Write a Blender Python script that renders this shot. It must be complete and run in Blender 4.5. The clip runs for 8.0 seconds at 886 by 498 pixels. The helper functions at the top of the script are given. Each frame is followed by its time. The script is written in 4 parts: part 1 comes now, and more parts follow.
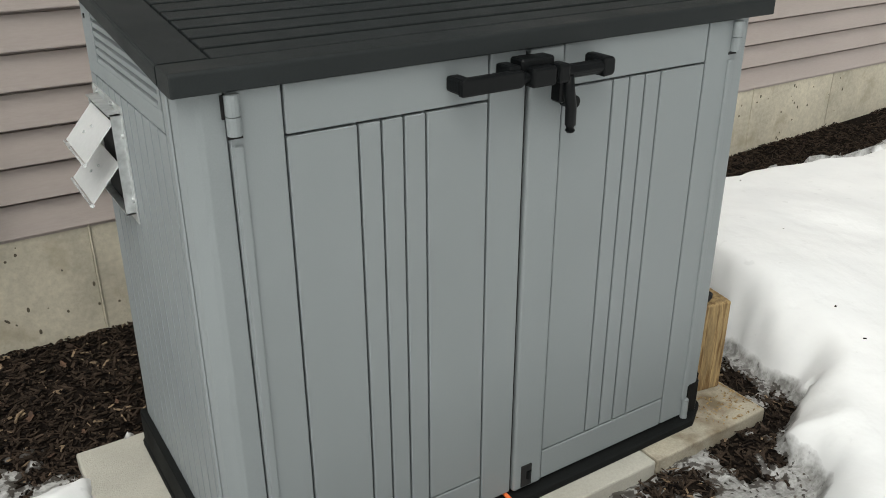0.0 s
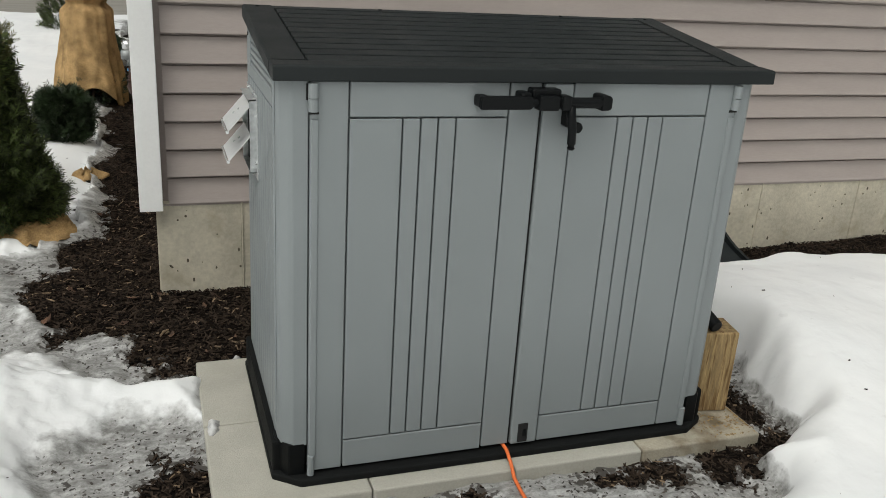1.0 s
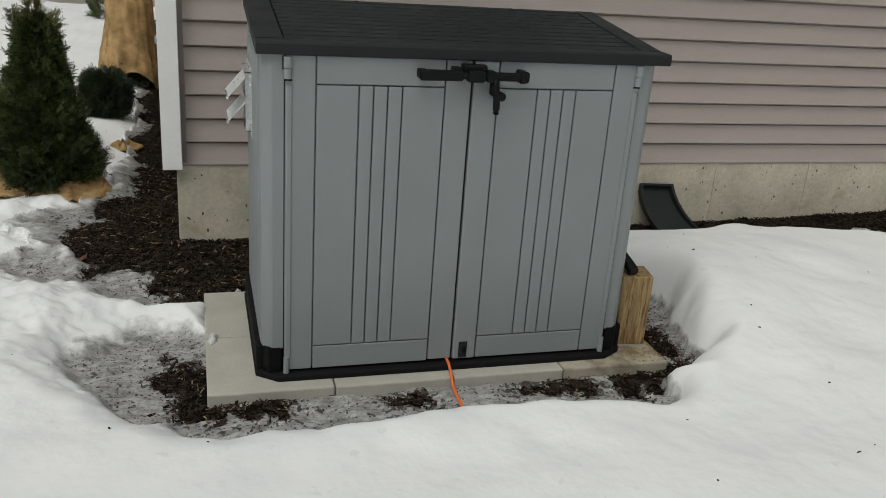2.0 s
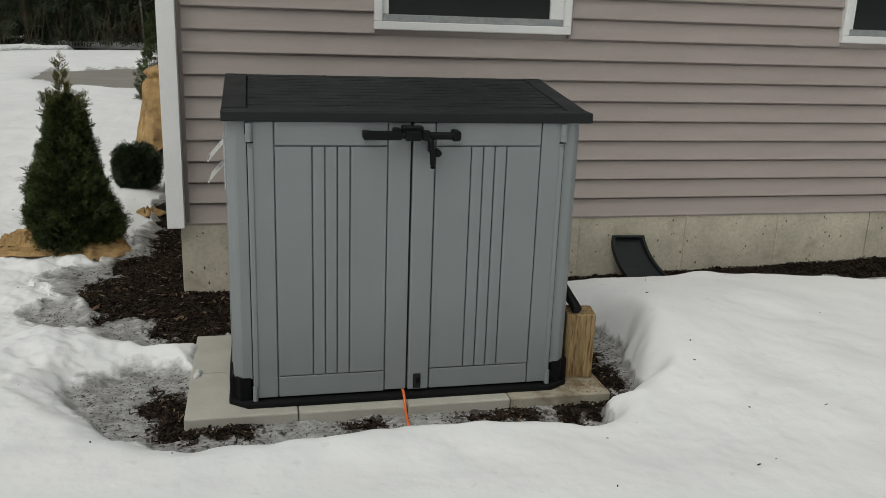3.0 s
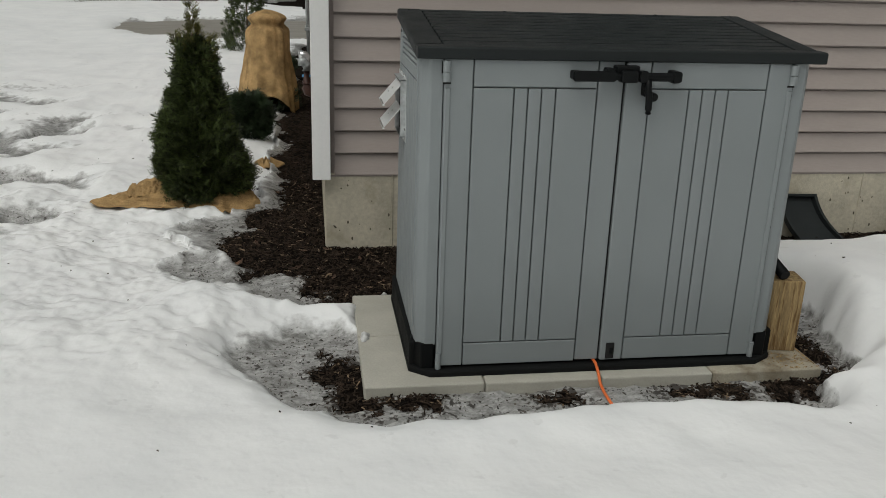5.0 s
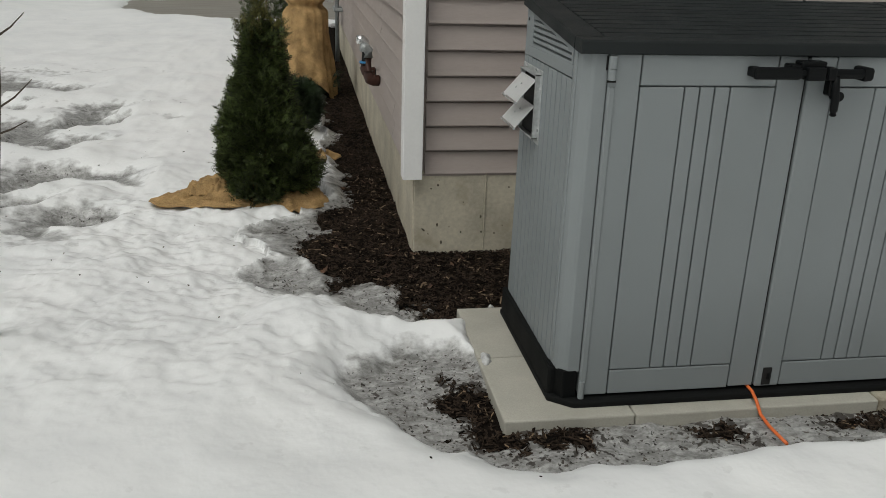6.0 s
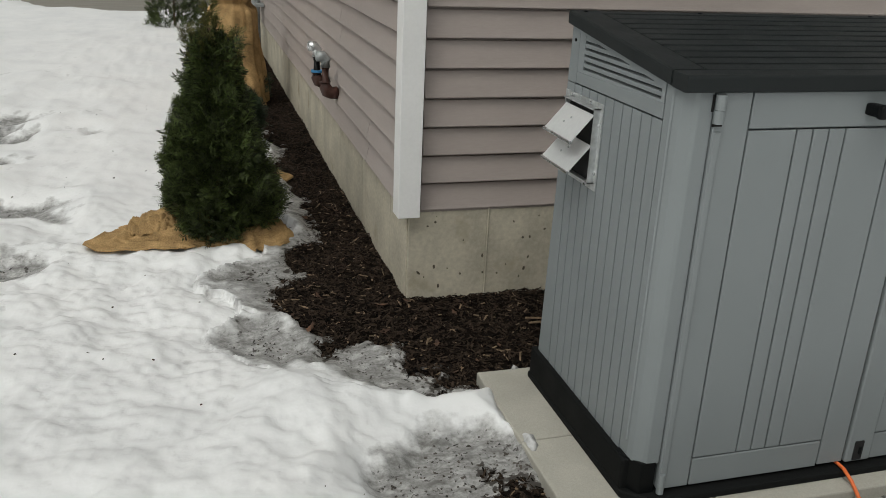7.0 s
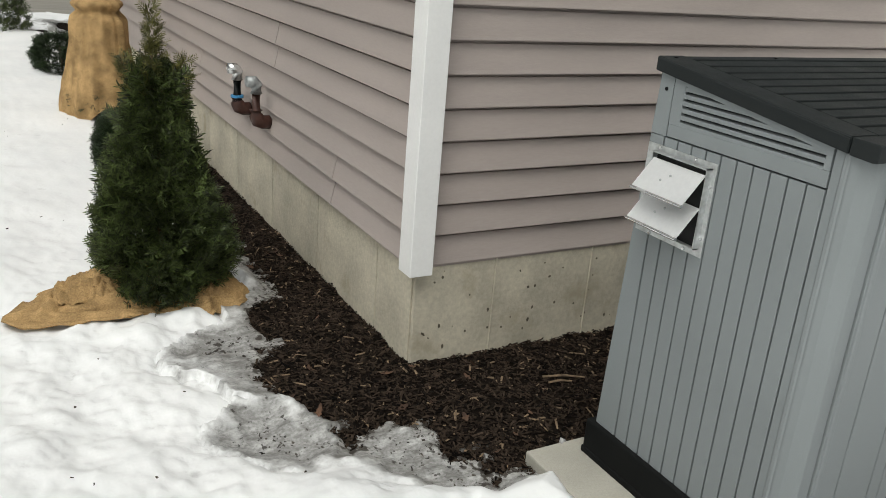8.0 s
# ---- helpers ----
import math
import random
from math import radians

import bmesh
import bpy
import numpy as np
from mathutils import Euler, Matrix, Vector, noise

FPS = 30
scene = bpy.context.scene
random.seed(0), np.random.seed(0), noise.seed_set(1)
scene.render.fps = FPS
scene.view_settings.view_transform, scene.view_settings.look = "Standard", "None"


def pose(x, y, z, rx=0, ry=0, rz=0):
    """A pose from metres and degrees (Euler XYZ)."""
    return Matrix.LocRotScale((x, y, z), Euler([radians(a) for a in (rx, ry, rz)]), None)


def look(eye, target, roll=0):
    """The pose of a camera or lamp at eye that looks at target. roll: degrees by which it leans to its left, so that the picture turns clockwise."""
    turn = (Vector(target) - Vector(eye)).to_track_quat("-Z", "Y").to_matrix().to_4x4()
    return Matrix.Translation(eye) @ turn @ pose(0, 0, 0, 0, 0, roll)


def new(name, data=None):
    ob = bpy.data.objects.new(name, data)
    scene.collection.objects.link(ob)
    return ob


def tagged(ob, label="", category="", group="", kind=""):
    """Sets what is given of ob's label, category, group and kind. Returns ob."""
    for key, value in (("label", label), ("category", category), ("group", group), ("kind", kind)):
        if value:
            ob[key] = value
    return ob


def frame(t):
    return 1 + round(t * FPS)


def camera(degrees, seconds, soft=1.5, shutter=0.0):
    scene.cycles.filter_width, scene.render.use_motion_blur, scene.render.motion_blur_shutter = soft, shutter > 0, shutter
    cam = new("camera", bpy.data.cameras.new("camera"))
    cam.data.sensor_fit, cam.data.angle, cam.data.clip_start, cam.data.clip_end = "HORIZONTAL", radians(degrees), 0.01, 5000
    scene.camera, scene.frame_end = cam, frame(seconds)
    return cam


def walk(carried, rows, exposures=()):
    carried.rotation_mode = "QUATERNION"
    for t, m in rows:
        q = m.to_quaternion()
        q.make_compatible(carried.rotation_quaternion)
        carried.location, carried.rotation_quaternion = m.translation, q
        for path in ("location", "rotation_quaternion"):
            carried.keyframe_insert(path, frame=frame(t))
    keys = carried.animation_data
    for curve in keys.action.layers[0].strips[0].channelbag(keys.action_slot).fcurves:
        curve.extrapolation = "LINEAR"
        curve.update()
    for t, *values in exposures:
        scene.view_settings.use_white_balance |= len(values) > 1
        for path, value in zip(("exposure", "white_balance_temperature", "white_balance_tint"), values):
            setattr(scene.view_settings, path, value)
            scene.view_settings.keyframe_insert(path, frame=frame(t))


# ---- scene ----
cam = camera(54.8, 8.0, soft=0.9)
PATH = [
    (0, (0.152, 0.218, 1.5), (1.131, 1.747, 0.661), -0.1),
    (0.5, (0.102, -0.128, 1.516), (1.014, 1.463, 0.718), 3.8),
    (1, (0.223, -0.5, 1.492), (0.85, 1.274, 0.812), 3.6),
    (1.2, (0.273, -0.642, 1.559), (0.873, 1.127, 0.845), 4.3),
    (2.3, (0.359, -1.309, 1.533), (0.871, 0.51, 0.878), 3.1),
    (2.5, (0.447, -1.403, 1.533), (0.944, 0.435, 0.921), 2.0),
    (3, (0.61, -1.624, 1.568), (1.033, 0.255, 1.029), 2.0),
    (3.5, (0.544, -1.669, 1.563), (0.842, 0.235, 1.027), 1.9),
    (4, (0.332, -1.614, 1.524), (0.606, 0.291, 0.98), 0.3),
    (4.2, (0.247, -1.564, 1.522), (0.524, 0.335, 0.959), 0.1),
    (5.5, (0.034, -0.989, 1.427), (0.343, 0.871, 0.76), 2.7),
    (6, (-0.275, -0.804, 1.453), (0.04, 1.048, 0.767), 1.9),
    (6.5, (-0.436, -0.554, 1.448), (0.003, 1.268, 0.751), 3.2),
    (7, (-0.573, -0.175, 1.485), (-0.032, 1.617, 0.781), 2.6),
    (7.5, (-0.807, 0.116, 1.484), (0.091, 1.759, 0.781), 0.0),
    (8, (-1.099, 0.474, 1.52), (-0.158, 2.102, 0.838), 4.7),
]
walk(cam, [(t, look(eye, target, roll)) for t, eye, target, roll in PATH],
     [(0.0, 0.13), (1.0, -0.08), (2.5, -0.52), (3.5, -0.52), (4.2, -0.52), (5.5, -0.56), (6.5, -0.52), (7.0, -0.42), (7.5, -0.12), (8.0, 0.02)])

# ---------------------------------------------------------------- sky and light
SUN_UP, SUN_TURN = 60.0, 228.0
world = bpy.data.worlds.new("overcast_sky")
scene.world = world
world.use_nodes = True
wn = world.node_tree.nodes
sky = wn.new("ShaderNodeTexSky")
sky.sky_type, sky.sun_disc = "NISHITA", False
sky.sun_elevation, sky.sun_rotation = radians(SUN_UP), radians(SUN_TURN)
sky.air_density, sky.dust_density, sky.ozone_density = 1.0, 6.0, 1.0
grey = wn.new("ShaderNodeHueSaturation")
grey.inputs["Saturation"].default_value = 0.1
world.node_tree.links.new(sky.outputs[0], grey.inputs["Color"])
warm = wn.new("ShaderNodeVectorMath")
warm.operation = "MULTIPLY"
warm.inputs[1].default_value = (0.985, 1.0, 0.955)
world.node_tree.links.new(grey.outputs[0], warm.inputs[0])
world.node_tree.links.new(warm.outputs[0], wn["Background"].inputs["Color"])
wn["Background"].inputs["Strength"].default_value = 0.10
sun_data = bpy.data.lights.new("sun", "SUN")
sun_data.energy, sun_data.angle, sun_data.color = 1.2, radians(60), (1.0, 0.985, 0.94)
sun = new("sun", sun_data)
az = radians(SUN_TURN)
sun_from = Vector((math.sin(az) * math.cos(radians(SUN_UP)), math.cos(az) * math.cos(radians(SUN_UP)), math.sin(radians(SUN_UP))))
sun.matrix_world = look(sun_from * 30, (0, 0, 0))


# ---------------------------------------------------------------- materials
def material(name, color, rough=0.6, metal=0.0, vary=0.15, scale=6.0, fine=90.0, bump=0.15, bump_scale=200.0, spec=0.5, stain=None, stain_scale=3.0,
             stain_at=(0.55, 0.7), piece=0.0, stretch=(1, 1, 1)):
    """A surface with a base colour, cloudy and fine variation, optional stains, relief and a small change from piece to piece."""
    m = bpy.data.materials.new(name)
    m.use_nodes = True
    t = m.node_tree
    n, l = t.nodes, t.links
    b = n["Principled BSDF"]
    b.inputs["Roughness"].default_value, b.inputs["Metallic"].default_value = rough, metal
    b.inputs["Specular IOR Level"].default_value = spec
    at = n.new("ShaderNodeTexCoord")
    mp = n.new("ShaderNodeMapping")
    mp.inputs["Scale"].default_value = stretch
    l.new(at.outputs["Object"], mp.inputs["Vector"])

    def cloud(s, detail=4.0):
        c = n.new("ShaderNodeTexNoise")
        c.inputs["Scale"].default_value, c.inputs["Detail"].default_value = s, detail
        l.new(mp.outputs[0], c.inputs["Vector"])
        return c.outputs["Fac"]

    def mixed(fac, a, c2, mode="MIX"):
        x = n.new("ShaderNodeMix")
        x.data_type, x.blend_type = "RGBA", mode
        for v, s in ((fac, x.inputs[0]), (a, x.inputs[6]), (c2, x.inputs[7])):
            if isinstance(v, (int, float)):
                s.default_value = v
            elif isinstance(v, tuple):
                s.default_value = (*v, 1)
            else:
                l.new(v, s)
        return x.outputs[2]

    def ramp(fac, lo, hi, a=0.0, z=1.0):
        r = n.new("ShaderNodeMapRange")
        l.new(fac, r.inputs[0])
        for k, v in zip((1, 2, 3, 4), (lo, hi, a, z)):
            r.inputs[k].default_value = v
        return r.outputs[0]

    dark, light = tuple(c * (1 - vary) for c in color), tuple(min(1, c * (1 + vary)) for c in color)
    col = mixed(ramp(cloud(scale), 0.3, 0.7), dark, light)
    g = ramp(cloud(fine, 2.0), 0.25, 0.75, 1 - vary * 0.7, 1 + vary * 0.7)
    v = n.new("ShaderNodeVectorMath")
    v.operation = "MULTIPLY"
    l.new(col, v.inputs[0]), l.new(g, v.inputs[1])
    col = v.outputs[0]
    if piece:
        info = n.new("ShaderNodeObjectInfo")
        p = n.new("ShaderNodeVectorMath")
        p.operation = "MULTIPLY"
        l.new(col, p.inputs[0]), l.new(ramp(info.outputs["Random"], 0, 1, 1 - piece, 1 + piece), p.inputs[1])
        col = p.outputs[0]
    if stain:
        col = mixed(ramp(cloud(stain_scale, 8.0), *stain_at), col, stain)
    l.new(col, b.inputs["Base Color"])
    l.new(ramp(cloud(scale * 2), 0.3, 0.7, max(0.02, rough - 0.08), min(1, rough + 0.08)), b.inputs["Roughness"])
    if bump:
        bp = n.new("ShaderNodeBump")
        bp.inputs["Strength"].default_value, bp.inputs["Distance"].default_value = bump, 0.004
        l.new(cloud(bump_scale, 3.0), bp.inputs["Height"])
        l.new(bp.outputs[0], b.inputs["Normal"])
    return m


GREY = material("grey_resin", (0.232, 0.256, 0.263), 0.5, vary=0.05, scale=3, fine=400, bump=0.12, bump_scale=700)
DARK = material("dark_resin", (0.0155, 0.019, 0.0197), 0.58, vary=0.12, scale=4, fine=300, bump=0.15, bump_scale=600, spec=0.25)
BASE = material("base_resin", (0.008, 0.0088, 0.0088), 0.75, vary=0.12, scale=4, fine=300, bump=0.15, bump_scale=600, spec=0.12)
BLACK = material("black_plastic", (0.0035, 0.0043, 0.0048), 0.45, vary=0.15, scale=8, bump=0.1, spec=0.18)
# Near-black colour standing in for the shade inside gaps and openings.
VOID = material("dark_inside", (0.01, 0.01, 0.01), 0.9, vary=0.05, bump=0)
SIDING = material("taupe_vinyl", (0.381, 0.33, 0.304), 0.5, vary=0.05, scale=2, fine=30, bump=0.1, bump_scale=60, piece=0.02, stretch=(1, 1, 6))
WHITE = material("white_vinyl", (0.8, 0.8, 0.79), 0.4, vary=0.03, scale=3, bump=0.05)
CONCRETE = material("foundation_concrete", (0.50, 0.46, 0.365), 0.9, vary=0.17, scale=5, fine=60, bump=0.5, bump_scale=120, stain=(0.35, 0.30, 0.21), stain_scale=7, stain_at=(0.58, 0.78), piece=0.05)
PIT = material("concrete_pit", (0.1, 0.085, 0.06), 0.95, vary=0.3, scale=30, bump=0.3)
PAVER = material("paver_concrete", (0.40, 0.387, 0.335), 0.85, vary=0.1, scale=6, fine=180, bump=0.4, bump_scale=260, stain=(0.36, 0.35, 0.3), stain_scale=5, stain_at=(0.55, 0.75), piece=0.04)
PAVER_WET = material("wet_stained_paver", (0.33, 0.30, 0.235), 0.6, vary=0.2, scale=7, fine=180, bump=0.5, bump_scale=200, stain=(0.15, 0.115, 0.07), stain_scale=11, stain_at=(0.47, 0.66))
STEEL = material("galvanised_steel", (0.58, 0.60, 0.60), 0.38, metal=0.7, vary=0.25, scale=18, fine=60, bump=0.08)
FLAP = material("bare_aluminium", (0.87, 0.88, 0.88), 0.36, metal=0.55, vary=0.04, scale=6, bump=0)
WOOD = material("pine_post", (0.31, 0.215, 0.10), 0.8, vary=0.42, scale=9, fine=60, bump=0.4, bump_scale=40, stretch=(6, 6, 0.5), stain=(0.15, 0.085, 0.03), stain_scale=14, stain_at=(0.5, 0.62))
BURLAP = material("burlap", (0.40, 0.262, 0.122), 0.95, vary=0.38, scale=9, fine=160, bump=1.0, bump_scale=260, spec=0.1, stain=(0.2, 0.13, 0.06), stain_scale=7, stain_at=(0.52, 0.75))
ORANGE = material("orange_cord", (0.75, 0.16, 0.04), 0.5, vary=0.05, bump=0)
RUST = material("red_brown_pipe", (0.065, 0.026, 0.018), 0.5, vary=0.25, scale=20, bump=0.15)
ALLOY = material("cast_alloy", (0.36, 0.38, 0.38), 0.5, metal=0.5, vary=0.15, scale=30, bump=0.15)
CHROME = material("bright_metal", (0.75, 0.76, 0.76), 0.25, metal=0.9, vary=0.05, bump=0)
BLUE = material("blue_tape", (0.05, 0.25, 0.5), 0.5, vary=0.05, bump=0)
MULCH = material("bark_mulch", (0.009, 0.0068, 0.0053), 0.98, vary=0.45, scale=30, fine=160, bump=1.0, bump_scale=140, spec=0.05)
ROAD = material("wet_road", (0.26, 0.245, 0.215), 0.6, vary=0.15, scale=1.2, fine=40, bump=0.2, stretch=(1, 4, 1))
BIRCH = material("pale_bark", (0.25, 0.22, 0.18), 0.9, vary=0.3, scale=3, fine=20, bump=0.5, bump_scale=20, stretch=(1, 1, 3), stain=(0.08, 0.06, 0.05), stain_scale=4)
BARK = material("dark_bark", (0.07, 0.055, 0.042), 0.95, vary=0.3, scale=3, fine=20, bump=0.5, bump_scale=20)
UNDERGROWTH = material("brown_undergrowth", (0.055, 0.045, 0.027), 0.95, vary=0.4, scale=0.5, bump=0)
# The pale stain of far_woods is painted light showing between the trees.
WOODS = material("far_woods", (0.026, 0.024, 0.015), 1.0, vary=0.6, scale=0.35, fine=2.2, bump=0, stretch=(2.2, 1, 0.6), stain=(0.13, 0.13, 0.115), stain_scale=0.5, stain_at=(0.64, 0.76))
LEAF_TIP = material("young_thuja_green", (0.10, 0.098, 0.022), 0.65, vary=0.4, scale=9, fine=60, bump=0)
LEAF = material("arborvitae_green", (0.043, 0.060, 0.0145), 0.65, vary=0.4, scale=7, fine=60, bump=0)
YEW = material("yew_green", (0.022, 0.038, 0.014), 0.6, vary=0.4, scale=7, fine=60, bump=0)
TWIG = material("brown_twig", (0.12, 0.08, 0.05), 0.9, vary=0.3, bump=0)
DRY_LEAF = material("dead_leaf", (0.085, 0.045, 0.026), 0.85, vary=0.4, scale=30, bump=0.3)
LIGHT_CHIP = material("pale_chip", (0.2, 0.14, 0.085), 0.85, vary=0.4, scale=40, bump=0.3)


def island_tint(m, lo, hi):
    """Lets each loose piece of a joined mesh have its own brightness."""
    t = m.node_tree
    b = t.nodes["Principled BSDF"]
    old = b.inputs["Base Color"].links[0].from_socket
    geo, r, v = t.nodes.new("ShaderNodeNewGeometry"), t.nodes.new("ShaderNodeMapRange"), t.nodes.new("ShaderNodeVectorMath")
    r.inputs[3].default_value, r.inputs[4].default_value, v.operation = lo, hi, "MULTIPLY"
    t.links.new(geo.outputs["Random Per Island"], r.inputs[0])
    t.links.new(old, v.inputs[0]), t.links.new(r.outputs[0], v.inputs[1])
    t.links.new(v.outputs[0], b.inputs["Base Color"])


CHIP = material("bark_chip", (0.0205, 0.0145, 0.0105), 0.92, vary=0.35, scale=40, fine=200, bump=0.5, spec=0.12)
island_tint(CHIP, 0.05, 2.7)
island_tint(DRY_LEAF, 0.4, 1.5)
ICE_CHIP = material("chip_under_ice", (0.055, 0.047, 0.04), 0.6, vary=0.3, scale=40, bump=0.2)
island_tint(ICE_CHIP, 0.4, 2.0)
island_tint(LEAF, 0.15, 2.0)
island_tint(LEAF_TIP, 0.4, 1.6)
island_tint(YEW, 0.5, 1.6)

# snow: clean and white where thick, grey wet ice with grit where the layer is thin, the same dark colour in the pits
SNOW = bpy.data.materials.new("old_snow")
SNOW.use_nodes = True
_t = SNOW.node_tree
_n, _l, _b = _t.nodes, _t.links, _t.nodes["Principled BSDF"]
_at = _n.new("ShaderNodeAttribute")
_at.attribute_name = "thin"
_co = _n.new("ShaderNodeTexCoord")


def _noise(s, d=5.0):
    x = _n.new("ShaderNodeTexNoise")
    x.inputs["Scale"].default_value, x.inputs["Detail"].default_value = s, d
    _l.new(_co.outputs["Object"], x.inputs["Vector"])
    return x.outputs["Fac"]


def _ramp(fac, lo, hi, a, z):
    r = _n.new("ShaderNodeMapRange")
    _l.new(fac, r.inputs[0])
    for k, v in zip((1, 2, 3, 4), (lo, hi, a, z)):
        r.inputs[k].default_value = v
    return r.outputs[0]


def _mix(fac, a, b):
    x = _n.new("ShaderNodeMix")
    x.data_type = "RGBA"
    for v, s in ((fac, x.inputs[0]), (a, x.inputs[6]), (b, x.inputs[7])):
        if isinstance(v, tuple):
            s.default_value = (*v, 1)
        else:
            _l.new(v, s)
    return x.outputs[2]


def _math(op, a, b):
    x = _n.new("ShaderNodeMath")
    x.operation, x.use_clamp = op, True
    for v, s in ((a, x.inputs[0]), (b, x.inputs[1])):
        if isinstance(v, (int, float)):
            s.default_value = v
        else:
            _l.new(v, s)
    return x.outputs[0]


_clean = _mix(_ramp(_noise(3.0), 0.35, 0.7, 0, 1), (0.82, 0.828, 0.827), (0.76, 0.772, 0.777))
_streak = _n.new("ShaderNodeMapping")
_streak.inputs["Rotation"].default_value, _streak.inputs["Scale"].default_value = (0, 0, 0.5), (1.0, 2.6, 1.0)
_l.new(_co.outputs["Object"], _streak.inputs["Vector"])
_melt = _n.new("ShaderNodeTexNoise")
_melt.inputs["Scale"].default_value, _melt.inputs["Detail"].default_value, _melt.inputs["Roughness"].default_value = 13.0, 9.0, 0.68
_l.new(_streak.outputs[0], _melt.inputs["Vector"])
_ice = _mix(_ramp(_melt.outputs["Fac"], 0.36, 0.66, 0, 1), (0.47, 0.47, 0.462), (0.155, 0.153, 0.145))
_ice = _mix(_ramp(_noise(95.0, 4.0), 0.42, 0.68, 0, 0.55), _ice, (0.11, 0.106, 0.098))
_show = _math("ADD", _noise(46.0, 7.0), _ramp(_at.outputs["Fac"], 0.95, 1.6, -0.07, 0.17))
_flake = _ramp(_show, 0.565, 0.62, 0, 0.9)
_grit = _mix(_flake, _ice, (0.028, 0.022, 0.017))
_thin = _math("ADD", _at.outputs["Fac"], _ramp(_noise(13.0, 9.0), 0.3, 0.7, -0.34, 0.34))
_fac = _ramp(_thin, 0.28, 0.78, 0, 1)
_l.new(_mix(_fac, _clean, _grit), _b.inputs["Base Color"])
_l.new(_ramp(_fac, 0, 1, 0.75, 0.35), _b.inputs["Roughness"])
_b.inputs["Subsurface Weight"].default_value = 0.0
_bp = _n.new("ShaderNodeBump")
_bp.inputs["Strength"].default_value, _bp.inputs["Distance"].default_value = 0.13, 0.008
_l.new(_noise(60.0, 7.0), _bp.inputs["Height"])
_lump = _n.new("ShaderNodeBump")
_lump.inputs["Strength"].default_value, _lump.inputs["Distance"].default_value = 0.17, 0.04
_l.new(_noise(8.0, 3.5), _lump.inputs["Height"])
_l.new(_lump.outputs[0], _bp.inputs["Normal"])
_l.new(_bp.outputs[0], _b.inputs["Normal"])

GLASS = bpy.data.materials.new("window_glass")
GLASS.use_nodes = True
_g = GLASS.node_tree.nodes["Principled BSDF"]
_g.inputs["Base Color"].default_value = (0.02, 0.022, 0.023, 1)
_g.inputs["Roughness"].default_value, _g.inputs["Specular IOR Level"].default_value = 0.12, 0.5
SCREEN = material("insect_screen", (0.02, 0.021, 0.022), 0.6, vary=0.1, bump=0)


# ---------------------------------------------------------------- mesh helpers
def mesh_of(name, bm, mat, smooth=False):
    me = bpy.data.meshes.new(name)
    bmesh.ops.recalc_face_normals(bm, faces=bm.faces[:])
    bm.to_mesh(me)
    bm.free()
    me.materials.append(mat)
    if smooth:
        for p in me.polygons:
            p.use_smooth = True
    return me


def part(name, bm, mat, parent=None, label="", smooth=False):
    ob = new(name, mesh_of(name, bm, mat, smooth))
    if parent:
        ob.parent = parent
    return tagged(ob, label)


def thing(name, label, category, group="", kind=""):
    return tagged(new(name), label, category, group, kind)


def add_box(bm, x0, x1, y0, y1, z0, z1, bevel=0.0, segments=1):
    made = bmesh.ops.create_cube(bm, size=1.0, matrix=Matrix.Translation(((x0 + x1) / 2, (y0 + y1) / 2, (z0 + z1) / 2)) @ Matrix.Diagonal((x1 - x0, y1 - y0, z1 - z0, 1)))
    if bevel:
        edges = list({e for v in made["verts"] for e in v.link_edges})
        bmesh.ops.bevel(bm, geom=edges, offset=bevel, segments=segments, affect="EDGES", profile=0.5)
    return bm


def box(*a, **k):
    return add_box(bmesh.new(), *a, **k)


def prism(outline, axis, a, b, bevel=0.0, segments=1):
    """A solid with the given outline in the plane across the axis, from a to b along it."""
    bm = bmesh.new()
    put = {"x": lambda p, s: (s, p[0], p[1]), "y": lambda p, s: (p[0], s, p[1]), "z": lambda p, s: (p[0], p[1], s)}[axis]
    lo, hi = [bm.verts.new(put(p, a)) for p in outline], [bm.verts.new(put(p, b)) for p in outline]
    bm.faces.new(lo), bm.faces.new(hi[::-1])
    for i in range(len(outline)):
        j = (i + 1) % len(outline)
        bm.faces.new((lo[i], lo[j], hi[j], hi[i]))
    if bevel:
        bmesh.ops.bevel(bm, geom=bm.edges[:], offset=bevel, segments=segments, affect="EDGES", profile=0.5)
    return bm


def add_rod(bm, p, q, r0, r1=None, sides=12):
    p, q = Vector(p), Vector(q)
    m = Matrix.Translation((p + q) / 2) @ (q - p).to_track_quat("Z", "Y").to_matrix().to_4x4()
    bmesh.ops.create_cone(bm, cap_ends=True, segments=sides, radius1=r0, radius2=r0 if r1 is None else r1, depth=(q - p).length, matrix=m)
    return bm


def rod(p, q, r0, r1=None, sides=12):
    return add_rod(bmesh.new(), p, q, r0, r1, sides)


def tube(points, r, sides=10, hollow=0.0):
    """A round bar along points."""
    bm = bmesh.new()
    pts = [Vector(p) for p in points]
    rings = []
    for i, p in enumerate(pts):
        d = (pts[min(i + 1, len(pts) - 1)] - pts[max(i - 1, 0)]).normalized()
        q = d.to_track_quat("Z", "Y")
        rr = r[i] if isinstance(r, (list, tuple)) else r
        rings.append([bm.verts.new(p + q @ Vector((math.cos(a) * rr, math.sin(a) * rr, 0))) for a in (2 * math.pi * k / sides for k in range(sides))])
    for a, b in zip(rings, rings[1:]):
        for k in range(sides):
            bm.faces.new((a[k], a[(k + 1) % sides], b[(k + 1) % sides], b[k]))
    bm.faces.new(rings[0][::-1])
    bm.faces.new(rings[-1])
    return bm


def moved(bm, m):
    bmesh.ops.transform(bm, matrix=m, verts=bm.verts[:])
    return bm


